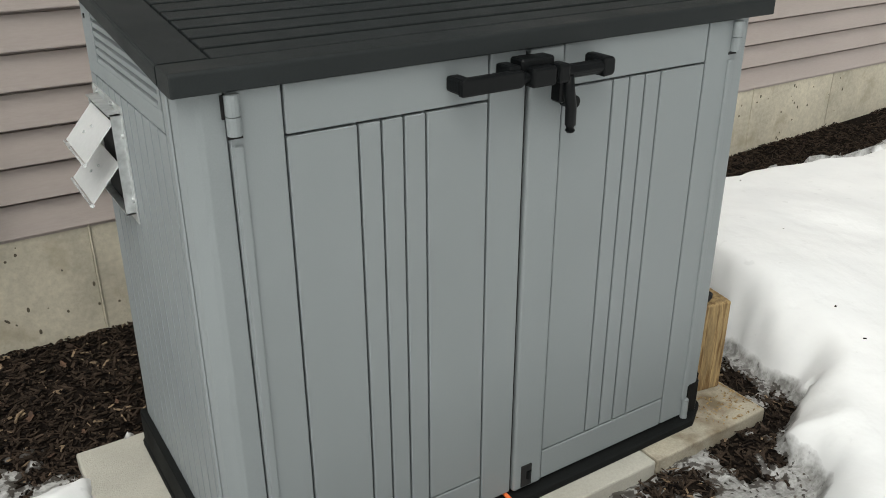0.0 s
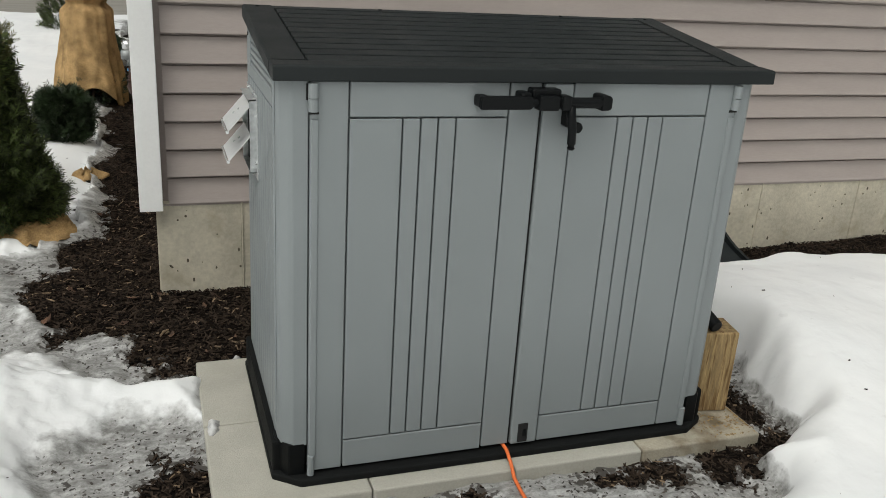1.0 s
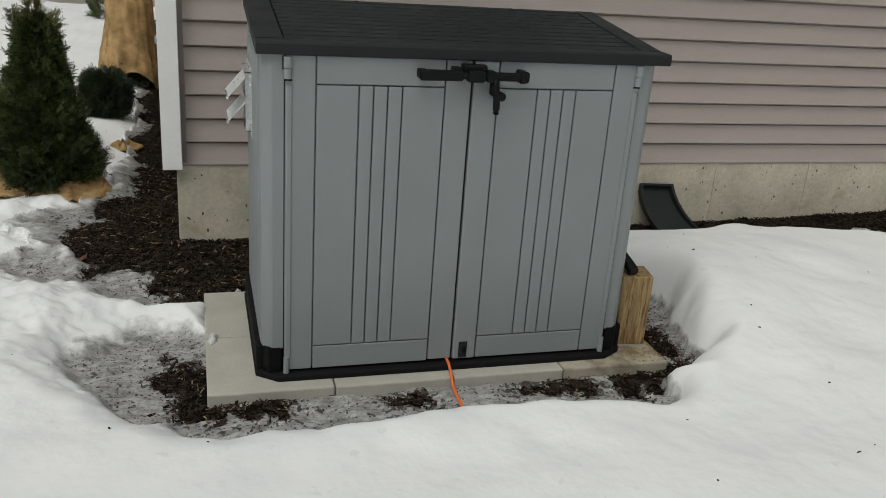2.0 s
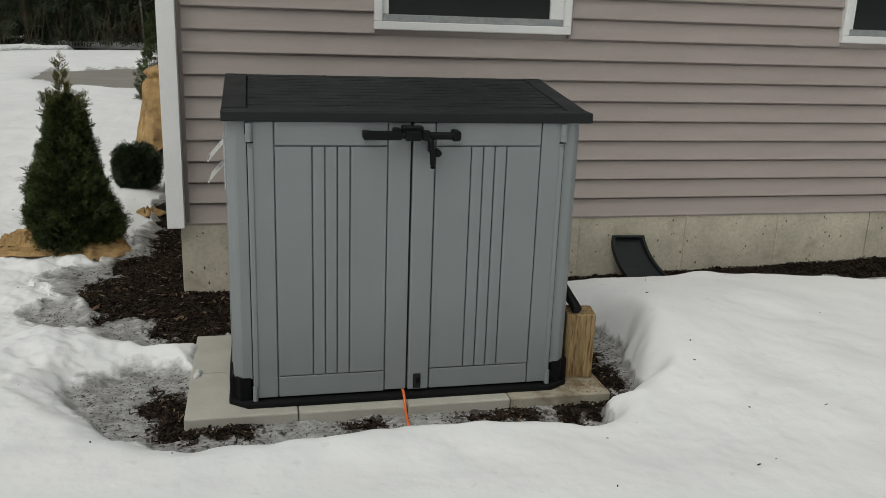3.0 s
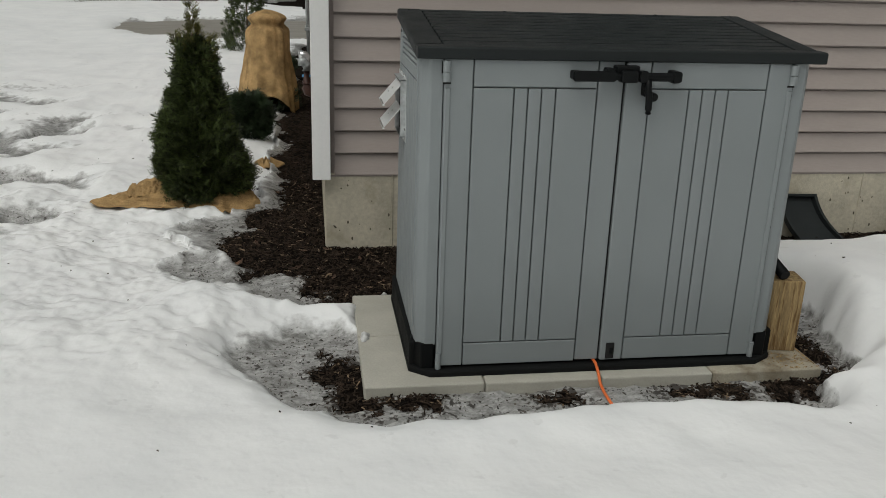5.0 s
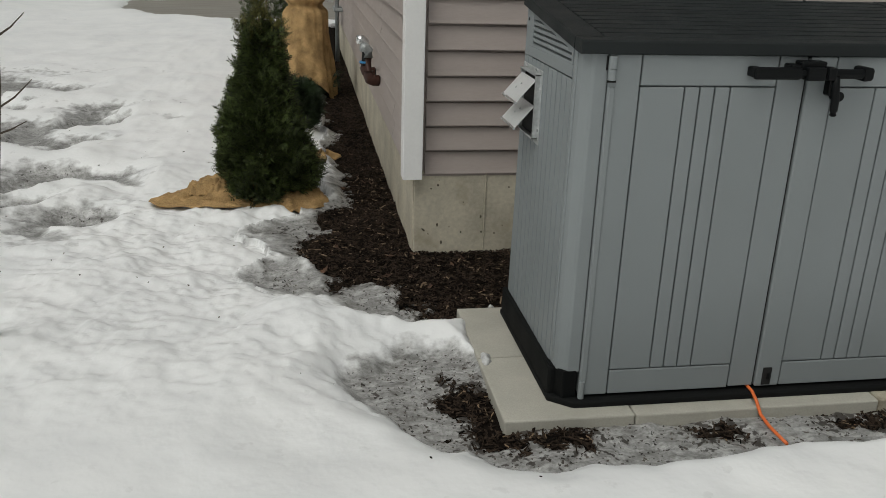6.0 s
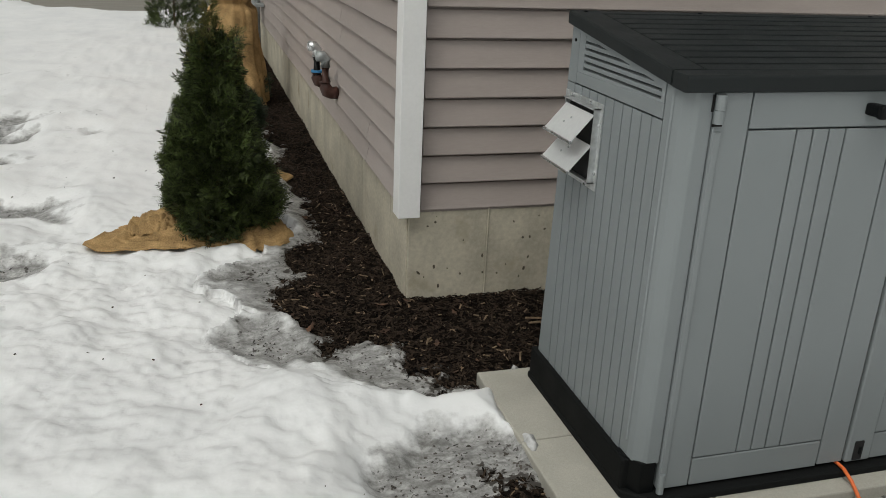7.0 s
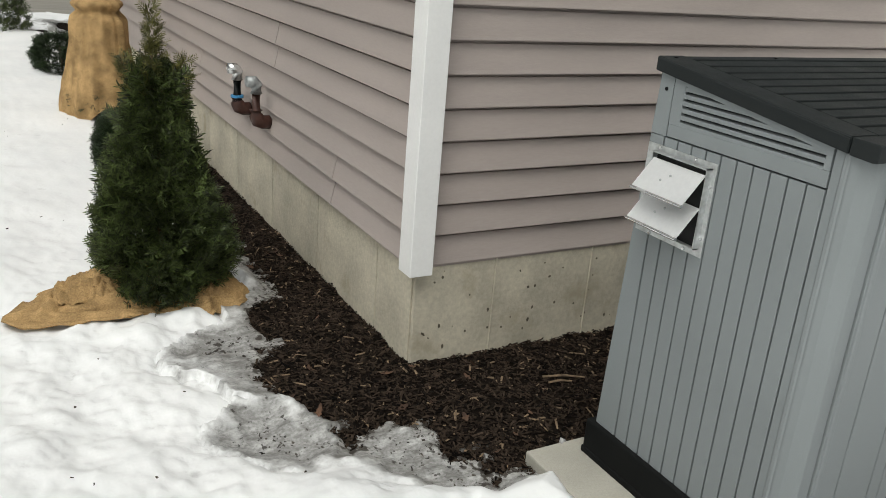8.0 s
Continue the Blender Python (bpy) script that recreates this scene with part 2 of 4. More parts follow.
def raw(name, verts, faces, mat, parent=None, smooth=False):
    me = bpy.data.meshes.new(name)
    me.from_pydata([tuple(v) for v in verts], [], faces)
    me.materials.append(mat)
    if smooth:
        me.polygons.foreach_set("use_smooth", [True] * len(me.polygons))
    me.update()
    ob = new(name, me)
    if parent:
        ob.parent = parent
    return ob


# ---------------------------------------------------------------- land form: smooth value noise and zones of melted snow
_rng = np.random.RandomState(7)
_cells = _rng.rand(256, 256)


def value(x, y):
    xi, yi = np.floor(x).astype(int), np.floor(y).astype(int)
    fx, fy = x - xi, y - yi
    fx, fy = fx * fx * fx * (fx * (fx * 6 - 15) + 10), fy * fy * fy * (fy * (fy * 6 - 15) + 10)
    c = lambda i, j: _cells[i % 256, j % 256]
    return (c(xi, yi) * (1 - fx) + c(xi + 1, yi) * fx) * (1 - fy) + (c(xi, yi + 1) * (1 - fx) + c(xi + 1, yi + 1) * fx) * fy - 0.5


def fbm(x, y, octaves=4):
    out, a = 0, 1.0
    for k in range(octaves):
        c, d = math.cos(0.5 + 0.7 * k) * 2**k, math.sin(0.5 + 0.7 * k) * 2**k
        out = out + a * value(x * c - y * d + 17.3 * k, x * d + y * c + 5.1 * k)
        a *= 0.5
    return out


def away(x, y, capsules):
    """Distance outside the nearest of the rounded strips (x0, y0, x1, y1, radius); less than 0 within."""
    best = np.full(np.shape(x), 1e9)
    for x0, y0, x1, y1, r in capsules:
        dx, dy = x1 - x0, y1 - y0
        s = np.clip(((x - x0) * dx + (y - y0) * dy) / max(dx * dx + dy * dy, 1e-9), 0, 1)
        best = np.minimum(best, np.hypot(x - x0 - s * dx, y - y0 - s * dy) - r)
    return best


SHED_BACK = [(0.7, 1.9, 1.8, 1.9, 0.30), (0.42, 2.68, 1.5, 2.68, 0.28), (0.25, 3.0, 40, 3.0, 0.30)]
HOUSE_BED = [(0.18, 2.96, 0.14, 3.35, 0.41), (0.2, 3.4, 0.2, 13.0, 0.27), (0.3, 2.5, 0.33, 2.6, 0.22)]
ROADWAY = [(-1.35, 16.6, 60, 16.6, 2.2)]
BARE = SHED_BACK + HOUSE_BED + ROADWAY + [(0.24, 1.62, 0.29, 1.40, 0.085), (0.42, 1.38, 0.55, 1.39, 0.045), (1.0, 1.39, 1.06, 1.39, 0.045), (1.5, 1.40, 1.7, 1.40, 0.035), (1.9, 1.40, 2.18, 1.44, 0.055), (2.12, 1.6, 2.1, 1.88, 0.07), (0.36, 2.42, 0.6, 2.40, 0.12)]
THIN = SHED_BACK + HOUSE_BED + ROADWAY + [(0.42, 1.36, 1.8, 1.37, 0.20), (2.04, 1.60, 2.08, 1.95, 0.225), (1.7, 2.1, 1.95, 2.1, 0.15), (0.54, 1.65, 1.84, 1.65, 0.2), (0.54, 2.06, 1.84, 2.06, 0.22), (0.11, 1.80, 0.2, 1.52, 0.21), (0.0, 1.76, 0.2, 1.6, 0.12),
                                  (-0.22, 2.95, -0.24, 3.2, 0.08), (-0.40, 3.32, -0.32, 3.2, 0.04), (-0.36, 2.68, -0.26, 2.6, 0.05), (-0.12, 2.56, 0.0, 2.48, 0.05), (0.05, 2.42, 0.3, 2.36, 0.12)]
HOLES = ((-2.3, 5.64, 0.30), (-1.83, 5.09, 0.26), (-1.44, 3.47, 0.24), (-1.77, 3.68, 0.2), (-1.84, 4.36, 0.22), (-1.9, 6.28, 0.25), (-2.6, 4.6, 0.25), (-2.9, 6.2, 0.3), (-2.5, 7.1, 0.3), (-2.0, 3.1, 0.2))


def ground_height(x, y):
    near = np.exp(-np.maximum(0, np.hypot(x - 0.8, y - 2.4) - 4) / 2)
    rise = 0.05 * np.clip((y - 2.35) / 0.55, 0, 1) * np.clip((x + 1.5) / 1.2, 0, 1)
    bank = 0.03 * np.clip(x - 2.0, 0, 3) * np.clip((y - 2.3) / 0.6, 0, 1)
    rough = 0.016 * fbm(x * 9, y * 9, 3) * near
    slab = away(x, y, [(0.52, 1.65, 1.85, 1.65, 0.2), (0.52, 2.1, 1.85, 2.1, 0.2)])
    return rise + bank + rough - 0.02 * np.clip(-slab * 20 + 0.5, 0, 1)


def snow_shape(x, y):
    far = np.clip((np.hypot(x - 0.5, y - 2) - 4) / 10, 0, 1)
    calm = np.clip(1 - far * 2.5, 0, 1)
    fine = np.exp(-(np.maximum(0, np.abs(x - 0.7) - 2.4) + np.maximum(0, np.abs(y - 1.5) - 2.7)) / 0.4)
    wx, wy = x + 0.16 * fbm(x * 2.1, y * 2.1, 3), y + 0.16 * fbm(x * 2.1 + 40, y * 2.1 + 9, 3)
    wx, wy = wx + 0.03 * fbm(x * 6, y * 6, 3) * calm, wy + 0.03 * fbm(x * 6 + 60, y * 6 + 7, 3) * calm
    wx, wy = x + (wx - x) * np.where(y > 9, 3.0, 0.75), y + (wy - y) * np.where(y > 9, 3.0, 0.75)
    litter = np.clip((y - 23.3) / 1.2, 0, 1) * (0.5 - 2.2 * np.clip(0.33 + fbm(x * 0.31, y * 0.4, 3), -0.3, 1))
    bare = np.where(y > 23.3, np.minimum(away(wx, wy, BARE), 0.5 + litter - 0.5 * np.clip((y - 23.3) / 1.2, 0, 1)), away(wx, wy, BARE)) + (0.055 * fbm(x * 17, y * 17, 4) + 0.05 * fbm(x * 33 + 4, y * 33, 3) + np.clip((0.4 - x) / 0.3, 0, 1) * (0.15 * fbm(x * 5 + 9, y * 5, 4) + 0.07 * fbm(x * 13 + 3, y * 13, 3))) * calm
    thick = away(wx, wy, THIN)
    deep = 0.12 + 0.05 * fbm(x * 0.9, y * 0.9, 3) + 0.026 * fbm(x * 2.3, y * 2.3, 2) * (0.3 + fine) + (0.013 * fbm(x * 4.7 + 3, y * 4.7, 2) + 0.004 * fbm(x * 10, y * 10 + 8, 3)) * (0.25 + 0.75 * fine)
    deep = deep + 0.12 * np.exp(-((x - 2.75) ** 2 + (y - 2.0) ** 2) / 0.5) - 0.05 * np.exp(-((x + 0.4) ** 2 + (y - 3.0) ** 2) / 0.9)
    deep = deep + 0.05 * np.exp(-(((x + 0.05) / 0.3) ** 2 + ((y - 2.18) / 0.12) ** 2))
    deep = deep + 0.05 * np.exp(-(((x + 0.36) / 0.28) ** 2 + ((y - 3.44) / 0.09) ** 2)) * (1 + 1.2 * fbm(x * 9, y * 9, 2))
    deep = deep + far * 0.2 * fbm(x * 0.22, y * 0.22, 3) + 0.08 * np.exp(-((y - 21.6) / 1.1) ** 2) * (0.9 + 0.8 * fbm(x * 0.7, y * 0.5, 3))
    pit = 0
    for px, py, r in HOLES:
        pit = np.maximum(pit, np.exp(-(((x - px) * 0.8 + (y - py) * 0.35) ** 2 + ((y - py) * 1.3 - (x - px) * 0.3) ** 2) / (0.8 * r) ** 2 * (1 + 0.9 * fbm(x * 5, y * 5, 2))))
    trodden = np.clip((-1.1 - x) / 0.4, 0, 1) * np.clip((x + 5) / 1, 0, 1) * np.clip((y - 2.9) / 0.5, 0, 1) * np.clip((8.5 - y) / 2, 0, 1)
    pit = np.maximum(pit * 0.95, trodden * np.clip((fbm(x * 1.6 + 3, y * 2.6, 3) - 0.12) / 0.25, 0, 1))
    crust = np.clip((-0.5 - x) / 0.5, 0, 1) * np.clip((y - 2.6) / 0.6, 0, 1) * np.clip((16 - y) / 6, 0, 1)
    deep = deep + crust * (0.035 * fbm(x * 3.1 + 8, y * 3.1, 3) + 0.02 * np.abs(fbm(x * 6.5, y * 6.5 + 3, 2)))
    deep = deep + trodden * 0.05 * fbm(x * 3.5, y * 3.5, 2)
    bed = np.clip((0.35 - x) / 0.3, 0, 1) * np.clip((y - 1.35) / 0.3, 0, 1)
    post = np.exp(-(((x - 2.42) / 0.3) ** 2 + ((y - 1.85) / 0.45) ** 2))
    crumb = bed * np.exp(-np.maximum(0, y - 3.6) / 0.5)
    thick = thick + crumb * 0.06 * fbm(x * 8 + 2, y * 8, 4)
    s = np.clip(thick / (0.17 + 0.2 * far + 0.10 * bed - 0.05 * post), 0, 1)
    deep = deep + crumb * (0.03 * fbm(x * 7, y * 7 + 5, 3) + 0.012 * np.abs(fbm(x * 19, y * 19, 3))) + 0.07 * post
    lip = (1 - (1 - s) ** (2.2 - 0.7 * bed)) * (1 - 0.93 * pit)
    film = 0.008 + 0.012 * np.clip(fbm(x * 22, y * 22, 3), -0.6, 1)
    h = film * (1 - 0.9 * lip) + deep * lip
    h = np.where(bare < 0, np.maximum(-0.05, bare * 0.6) - 0.004, np.minimum(h, 0.004 + 0.55 * np.maximum(bare, 0) + deep * lip))
    # pits also raise this value, so the colour darkens towards their middle
    thin = np.maximum(1 - np.clip((h - 0.014) / 0.06, 0, 1), np.minimum(1.5 * pit, 1.0))
    thin = thin * (1 + 0.6 * np.clip(1 - bare / 0.09, 0, 1))
    return h, thin, bare, thick


def axis_steps(lo, hi, step, far_lo, far_hi, grow=1.16):
    mid = list(np.arange(lo, hi, step))
    out, s, v = [], step, hi
    while v < far_hi:
        out.append(v)
        s *= grow
        v += s
    back, s, v = [], step, lo
    while v > far_lo:
        s *= grow
        v -= s
        back.append(v)
    return np.array(back[::-1] + mid + out)


def sheet(name, xs, ys, fn, mat):
    gx, gy = np.meshgrid(xs, ys)
    got = fn(gx, gy)
    z = got[0] if isinstance(got, tuple) else got
    w, h = len(xs), len(ys)
    verts = np.stack([gx.ravel(), gy.ravel(), z.ravel()], 1)
    i = (np.arange(h - 1)[:, None] * w + np.arange(w - 1)).ravel()
    faces = np.stack([i, i + 1, i + 1 + w, i + w], 1)
    if isinstance(got, tuple):
        deep = (z < -0.03).ravel()
        faces = faces[~deep[faces].all(1)]
    me = bpy.data.meshes.new(name)
    me.from_pydata(verts.tolist(), [], faces.tolist())
    me.materials.append(mat)
    me.polygons.foreach_set("use_smooth", [True] * len(me.polygons))
    if isinstance(got, tuple):
        a = me.attributes.new("thin", "FLOAT", "POINT")
        a.data.foreach_set("value", got[1].ravel().astype(np.float32))
    me.update()
    return new(name, me)


ground = sheet("ground", axis_steps(-1.2, 3.2, 0.04, -150, 150, 1.3), axis_steps(0.8, 6.0, 0.04, -150, 150, 1.3), ground_height, MULCH)
tagged(ground, "dark brown bark mulch bed, damp, in front of the house", "ground", kind="structure")
snow = sheet("snow", axis_steps(-1.3, 2.7, 0.0115, -140, 140, 1.045), axis_steps(0.7, 4.0, 0.0115, -140, 140, 1.035),
             lambda x, y: (lambda s: (s[0] + ground_height(x, y) * (s[0] < 0.05), s[1]))(snow_shape(x, y)), SNOW)
tagged(snow, "old white snow cover melting to grey ice at its edges", "snow", kind="stuff")
road = part("road", box(-3.8, 60, 14.2, 19.0, -0.02, 0.055, bevel=0.01), ROAD)
tagged(road, "wet grey driveway cleared of snow", "road", kind="structure")

# ---------------------------------------------------------------- the house
WALL_X, WALL_Y, SIDE_Z, COURSE, TOP = 0.204, 2.932, 0.439, 0.1110, 2.99
END_X, END_Y = 9.0, 12.0
N_COURSE = 23
wall_front = part("wall_front", box(WALL_X + 0.02, END_X, WALL_Y + 0.018, WALL_Y + 0.25, SIDE_Z, TOP), SIDING)
tagged(wall_front, "house wall clad in taupe vinyl lap siding", "wall", kind="structure")
wall_left = part("wall_left", box(WALL_X + 0.018, WALL_X + 0.25, WALL_Y + 0.25, END_Y, SIDE_Z, TOP), SIDING)
tagged(wall_left, "gable wall clad in taupe vinyl lap siding", "wall", kind="structure")


def course_mesh(length):
    """One lap of siding, running along x from 0, facing -y, its lower edge at z 0."""
    return mesh_of("siding_course", prism([(0.018, 0.0), (-0.0155, 0.0), (-0.0155, 0.003), (-0.0125, 0.014), (0.0058, COURSE - 0.0125), (0.0165, COURSE - 0.0115), (0.0165, COURSE + 0.004), (0.018, COURSE + 0.004)], "x", 0, length), SIDING)


WINDOWS = ((1.225, 2.297), (3.968, 5.04))
WIN_Z = 1.459


def lay_courses(parent, spans, place):
    for k in range(N_COURSE):
        for a, b in spans(k):
            ob = new("siding_course", course_mesh(b - a))
            ob.parent = parent
            ob.matrix_world = place(a, b, SIDE_Z + k * COURSE)


def front_spans(k):
    z = SIDE_Z + k * COURSE
    if z + COURSE < WIN_Z + 0.01:
        return [(WALL_X + 0.06, END_X)]
    return [(WALL_X + 0.06, WINDOWS[0][0] + 0.004), (WINDOWS[0][1] - 0.004, WINDOWS[1][0] + 0.004), (WINDOWS[1][1] - 0.004, END_X)]


SEAMS = {0: 3.67, 1: 3.66, 2: 5.9, 4: 4.43, 5: 4.42, 7: 6.5, 9: 3.9}


def left_spans(k):
    if k in SEAMS:
        return [(WALL_Y + 0.06, SEAMS[k]), (SEAMS[k] + 0.006, END_Y)]
    return [(WALL_Y + 0.06, END_Y)]


# foundation with the ridges of its form boards
fnd_front = part("foundation_front", box(WALL_X + 0.02, END_X, WALL_Y + 0.008, WALL_Y + 0.2, -0.3, SIDE_Z + 0.004), CONCRETE)
tagged(fnd_front, "cast concrete foundation wall with form lines", "foundation", kind="structure")
fnd_left = part("foundation_left", box(WALL_X + 0.024, WALL_X + 0.2, WALL_Y + 0.2, END_Y, -0.3, SIDE_Z + 0.004), CONCRETE)
tagged(fnd_left, "cast concrete foundation wall with form lines", "foundation", kind="structure")
xs = [WALL_X + 0.012, 0.548, 0.992, 1.6, 1.83, 2.447, 3.119, 3.734, 4.38, 5.0, 5.65, 6.3, 6.95, 7.6, 8.3, END_X]
for a, b in zip(xs, xs[1:]):
    part("concrete_panel", box(a + 0.0025, b - 0.0025, WALL_Y - 0.006, WALL_Y + 0.012, -0.28, SIDE_Z + 0.001, bevel=0.0015), CONCRETE, fnd_front)
ys = [WALL_Y + 0.012, 3.242, 3.876, 4.523, 5.161, 5.8, 6.45, 7.1, 7.75, 8.4, 9.05, 9.7, 10.4, END_Y]
for a, b in zip(ys, ys[1:]):
    part("concrete_panel", box(WALL_X + 0.010, WALL_X + 0.03, a + 0.005, b - 0.005, -0.28, SIDE_Z + 0.001, bevel=0.0015), CONCRETE, fnd_left)
for a in xs[1:8]:
    part("form_ridge", box(a - 0.002, a + 0.005, WALL_Y - 0.011, WALL_Y + 0.002, -0.1, SIDE_Z - 0.004, bevel=0.002), CONCRETE, fnd_front)
rng = random.Random(4)
for _ in range(120):
    x, z, r = rng.uniform(0.25, 4.5), rng.uniform(0.1, 0.42), rng.uniform(0.0015, 0.005)
    part("pit", moved(rod((0, 0, 0), (0, 0.002, 0), r, sides=7), Matrix.Translation((x, WALL_Y - 0.0075, z)) @ Matrix.Diagonal((1, 1, rng.uniform(0.8, 2.2), 1))), PIT, fnd_front)

for x, z, w, h in ((0.262, 0.17, 0.009, 0.02), (0.285, 0.15, 0.005, 0.009), (0.72, 0.16, 0.012, 0.018), (0.735, 0.21, 0.008, 0.013), (0.70, 0.125, 0.006, 0.012), (0.66, 0.37, 0.007, 0.01), (0.80, 0.33, 0.009, 0.012), (0.86, 0.36, 0.006, 0.008), (0.77, 0.39, 0.008, 0.007), (1.02, 0.38, 0.009, 0.008)):
    part("honeycomb_pit", moved(rod((0, 0, 0), (0, 0.002, 0), 1.0, 0.8, sides=7), Matrix.Translation((x, WALL_Y - 0.008, z)) @ Matrix.Rotation(x * 9, 4, "Y") @ Matrix.Diagonal((w * 0.5, 1, h * 0.55, 1))), PIT, fnd_front)
corner = part("corner_trim", prism([(0.155, 2.852), (0.242, 2.852), (0.242, 2.935), (0.205, 2.935), (0.2, 2.942), (0.155, 2.942)], "z", 0.430, TOP, bevel=0.002), WHITE)
tagged(corner, "white vinyl corner post at the house corner", "trim", kind="structure")
starter = part("starter_strip", box(0.244, END_X, WALL_Y - 0.008, WALL_Y + 0.02, SIDE_Z - 0.010, SIDE_Z - 0.001), SIDING)
tagged(starter, "taupe starter strip under the lowest siding course", "trim", kind="structure")
eave = part("eave", box(-0.25, END_X, 2.5, END_Y, TOP, TOP + 0.16, bevel=0.01), WHITE)
tagged(eave, "white boxed eave above the walls", "eave", kind="structure")

for i, (x0, x1) in enumerate(WINDOWS):
    win = thing("window_%d" % (i + 1), "white vinyl window with dark glass and insect screen", "window", kind="structure")
    z0, z1 = WIN_Z, 2.72
    for nm, b in (("window_sill", (x0, x1, z0, z0 + 0.042)), ("window_head", (x0, x1, z1 - 0.042, z1)), ("window_jamb", (x0, x0 + 0.042, z0 + 0.042, z1 - 0.042)), ("window_jamb", (x1 - 0.042, x1, z0 + 0.042, z1 - 0.042))):
        part(nm, box(b[0], b[1], WALL_Y - 0.035, WALL_Y + 0.02, b[2], b[3], bevel=0.004), WHITE, win)
    a0, a1, c0, c1 = x0 + 0.042, x1 - 0.042, z0 + 0.042, z1 - 0.042
    for nm, b in (("sash_rail", (a0, a1, c0, c0 + 0.036)), ("sash_rail", (a0, a1, c1 - 0.036, c1)), ("sash_stile", (a0, a0 + 0.034, c0 + 0.036, c1 - 0.036)), ("sash_stile", (a1 - 0.075, a1, c0 + 0.036, c1 - 0.036))):
        part(nm, box(b[0], b[1], WALL_Y - 0.016, WALL_Y + 0.016, b[2], b[3], bevel=0.003), WHITE if nm == "sash_stile" else ALLOY, win)
    part("pane", box(a0 + 0.03, a1 - 0.07, WALL_Y + 0.002, WALL_Y + 0.008, c0 + 0.03, c1 - 0.03), GLASS, win)

# ---------------------------------------------------------------- paved base of patio slabs
rng = random.Random(11)
PX, PY = [0.317, 0.749, 1.178, 1.607, 2.045], [1.44, 1.873, 2.312]
pad = thing("paver_pad", "pale grey concrete patio slabs laid as a base under the shed", "paving", kind="structure")
for i in range(4):
    for j in range(2):
        wet = i == 3 and j == 0
        part("paver", box(PX[i] + 0.002, PX[i + 1] - 0.002, PY[j] + 0.002, PY[j + 1] - 0.002, -0.012, 0.0435 - rng.uniform(0, 0.003), bevel=0.006, segments=2), PAVER_WET if wet else PAVER, pad, "brown-stained wet slab" if wet else "")

# ---------------------------------------------------------------- the storage shed
shed = thing("storage_shed", "grey resin outdoor storage shed with dark lid, closed double doors", "shed")
shed.location, shed.scale = (0.08, 0.086, -0.0251), (1, 1, 0.99)
X0, X1, Y0, Y1 = 0.424, 1.786, 1.448, 2.135
MID = (0.5 + 1.712) / 2
SL = 0.126
TAPER = 0.044


def lid_z(y):
    return 1.2385 + SL * (y - 1.498)


part("core", prism([(Y0 + 0.03, 0.1), (Y1 - 0.02, 0.1), (Y1 - 0.07, 1.21), (Y0 + 0.03, 1.17)], "x", X0 + 0.03, X1 - 0.03), VOID, shed)
# base tray with chamfered corners
part("base_tray", prism([(0.478, 1.412), (1.722, 1.412), (1.800, 1.462), (1.812, 1.5), (1.812, 2.165), (0.404, 2.165), (0.404, 1.47)], "z", 0.066, 0.090, bevel=0.006, segments=2), BASE, shed)
for s, (xa, xb) in (("l", (0.408, 0.47)), ("r", (1.742, 1.808))):
    part("side_skirt", prism([(1.48, 0.068), (2.162, 0.068), (2.162, 0.186), (1.56, 0.182), (1.48, 0.182)], "x", xa, xb, bevel=0.008, segments=2), BASE, shed)
part("corner_block", prism([(0.4165, 1.535), (0.4165, 1.5), (0.447, 1.4455), (0.492, 1.4455), (0.492, 1.535)], "z", 0.075, 0.189, bevel=0.003), BLACK, shed)
part("corner_block", prism([(1.795, 1.535), (1.795, 1.5), (1.765, 1.4455), (1.722, 1.4455), (1.722, 1.535)], "z", 0.075, 0.189, bevel=0.003), BLACK, shed)
# corner posts
for sgn, xe in ((1, X0), (-1, X1)):
    o = [(xe, 1.536), (xe, 1.492), (xe + sgn * 0.006, 1.474), (xe + sgn * 0.026, 1.4515), (xe + sgn * 0.036, 1.446), (xe + sgn * 0.0735, 1.446), (xe + sgn * 0.0735, 1.47), (xe + sgn * 0.045, 1.536)]
    part("corner_post", prism(o, "z", 0.182, 1.212, bevel=0.0015), GREY, shed)
    part("post_flute", prism([(xe - sgn * 0.001, 1.512), (xe - sgn * 0.0045, 1.508), (xe - sgn * 0.0045, 1.5), (xe - sgn * 0.001, 1.496)], "z", 0.235, 1.2), GREY, shed)


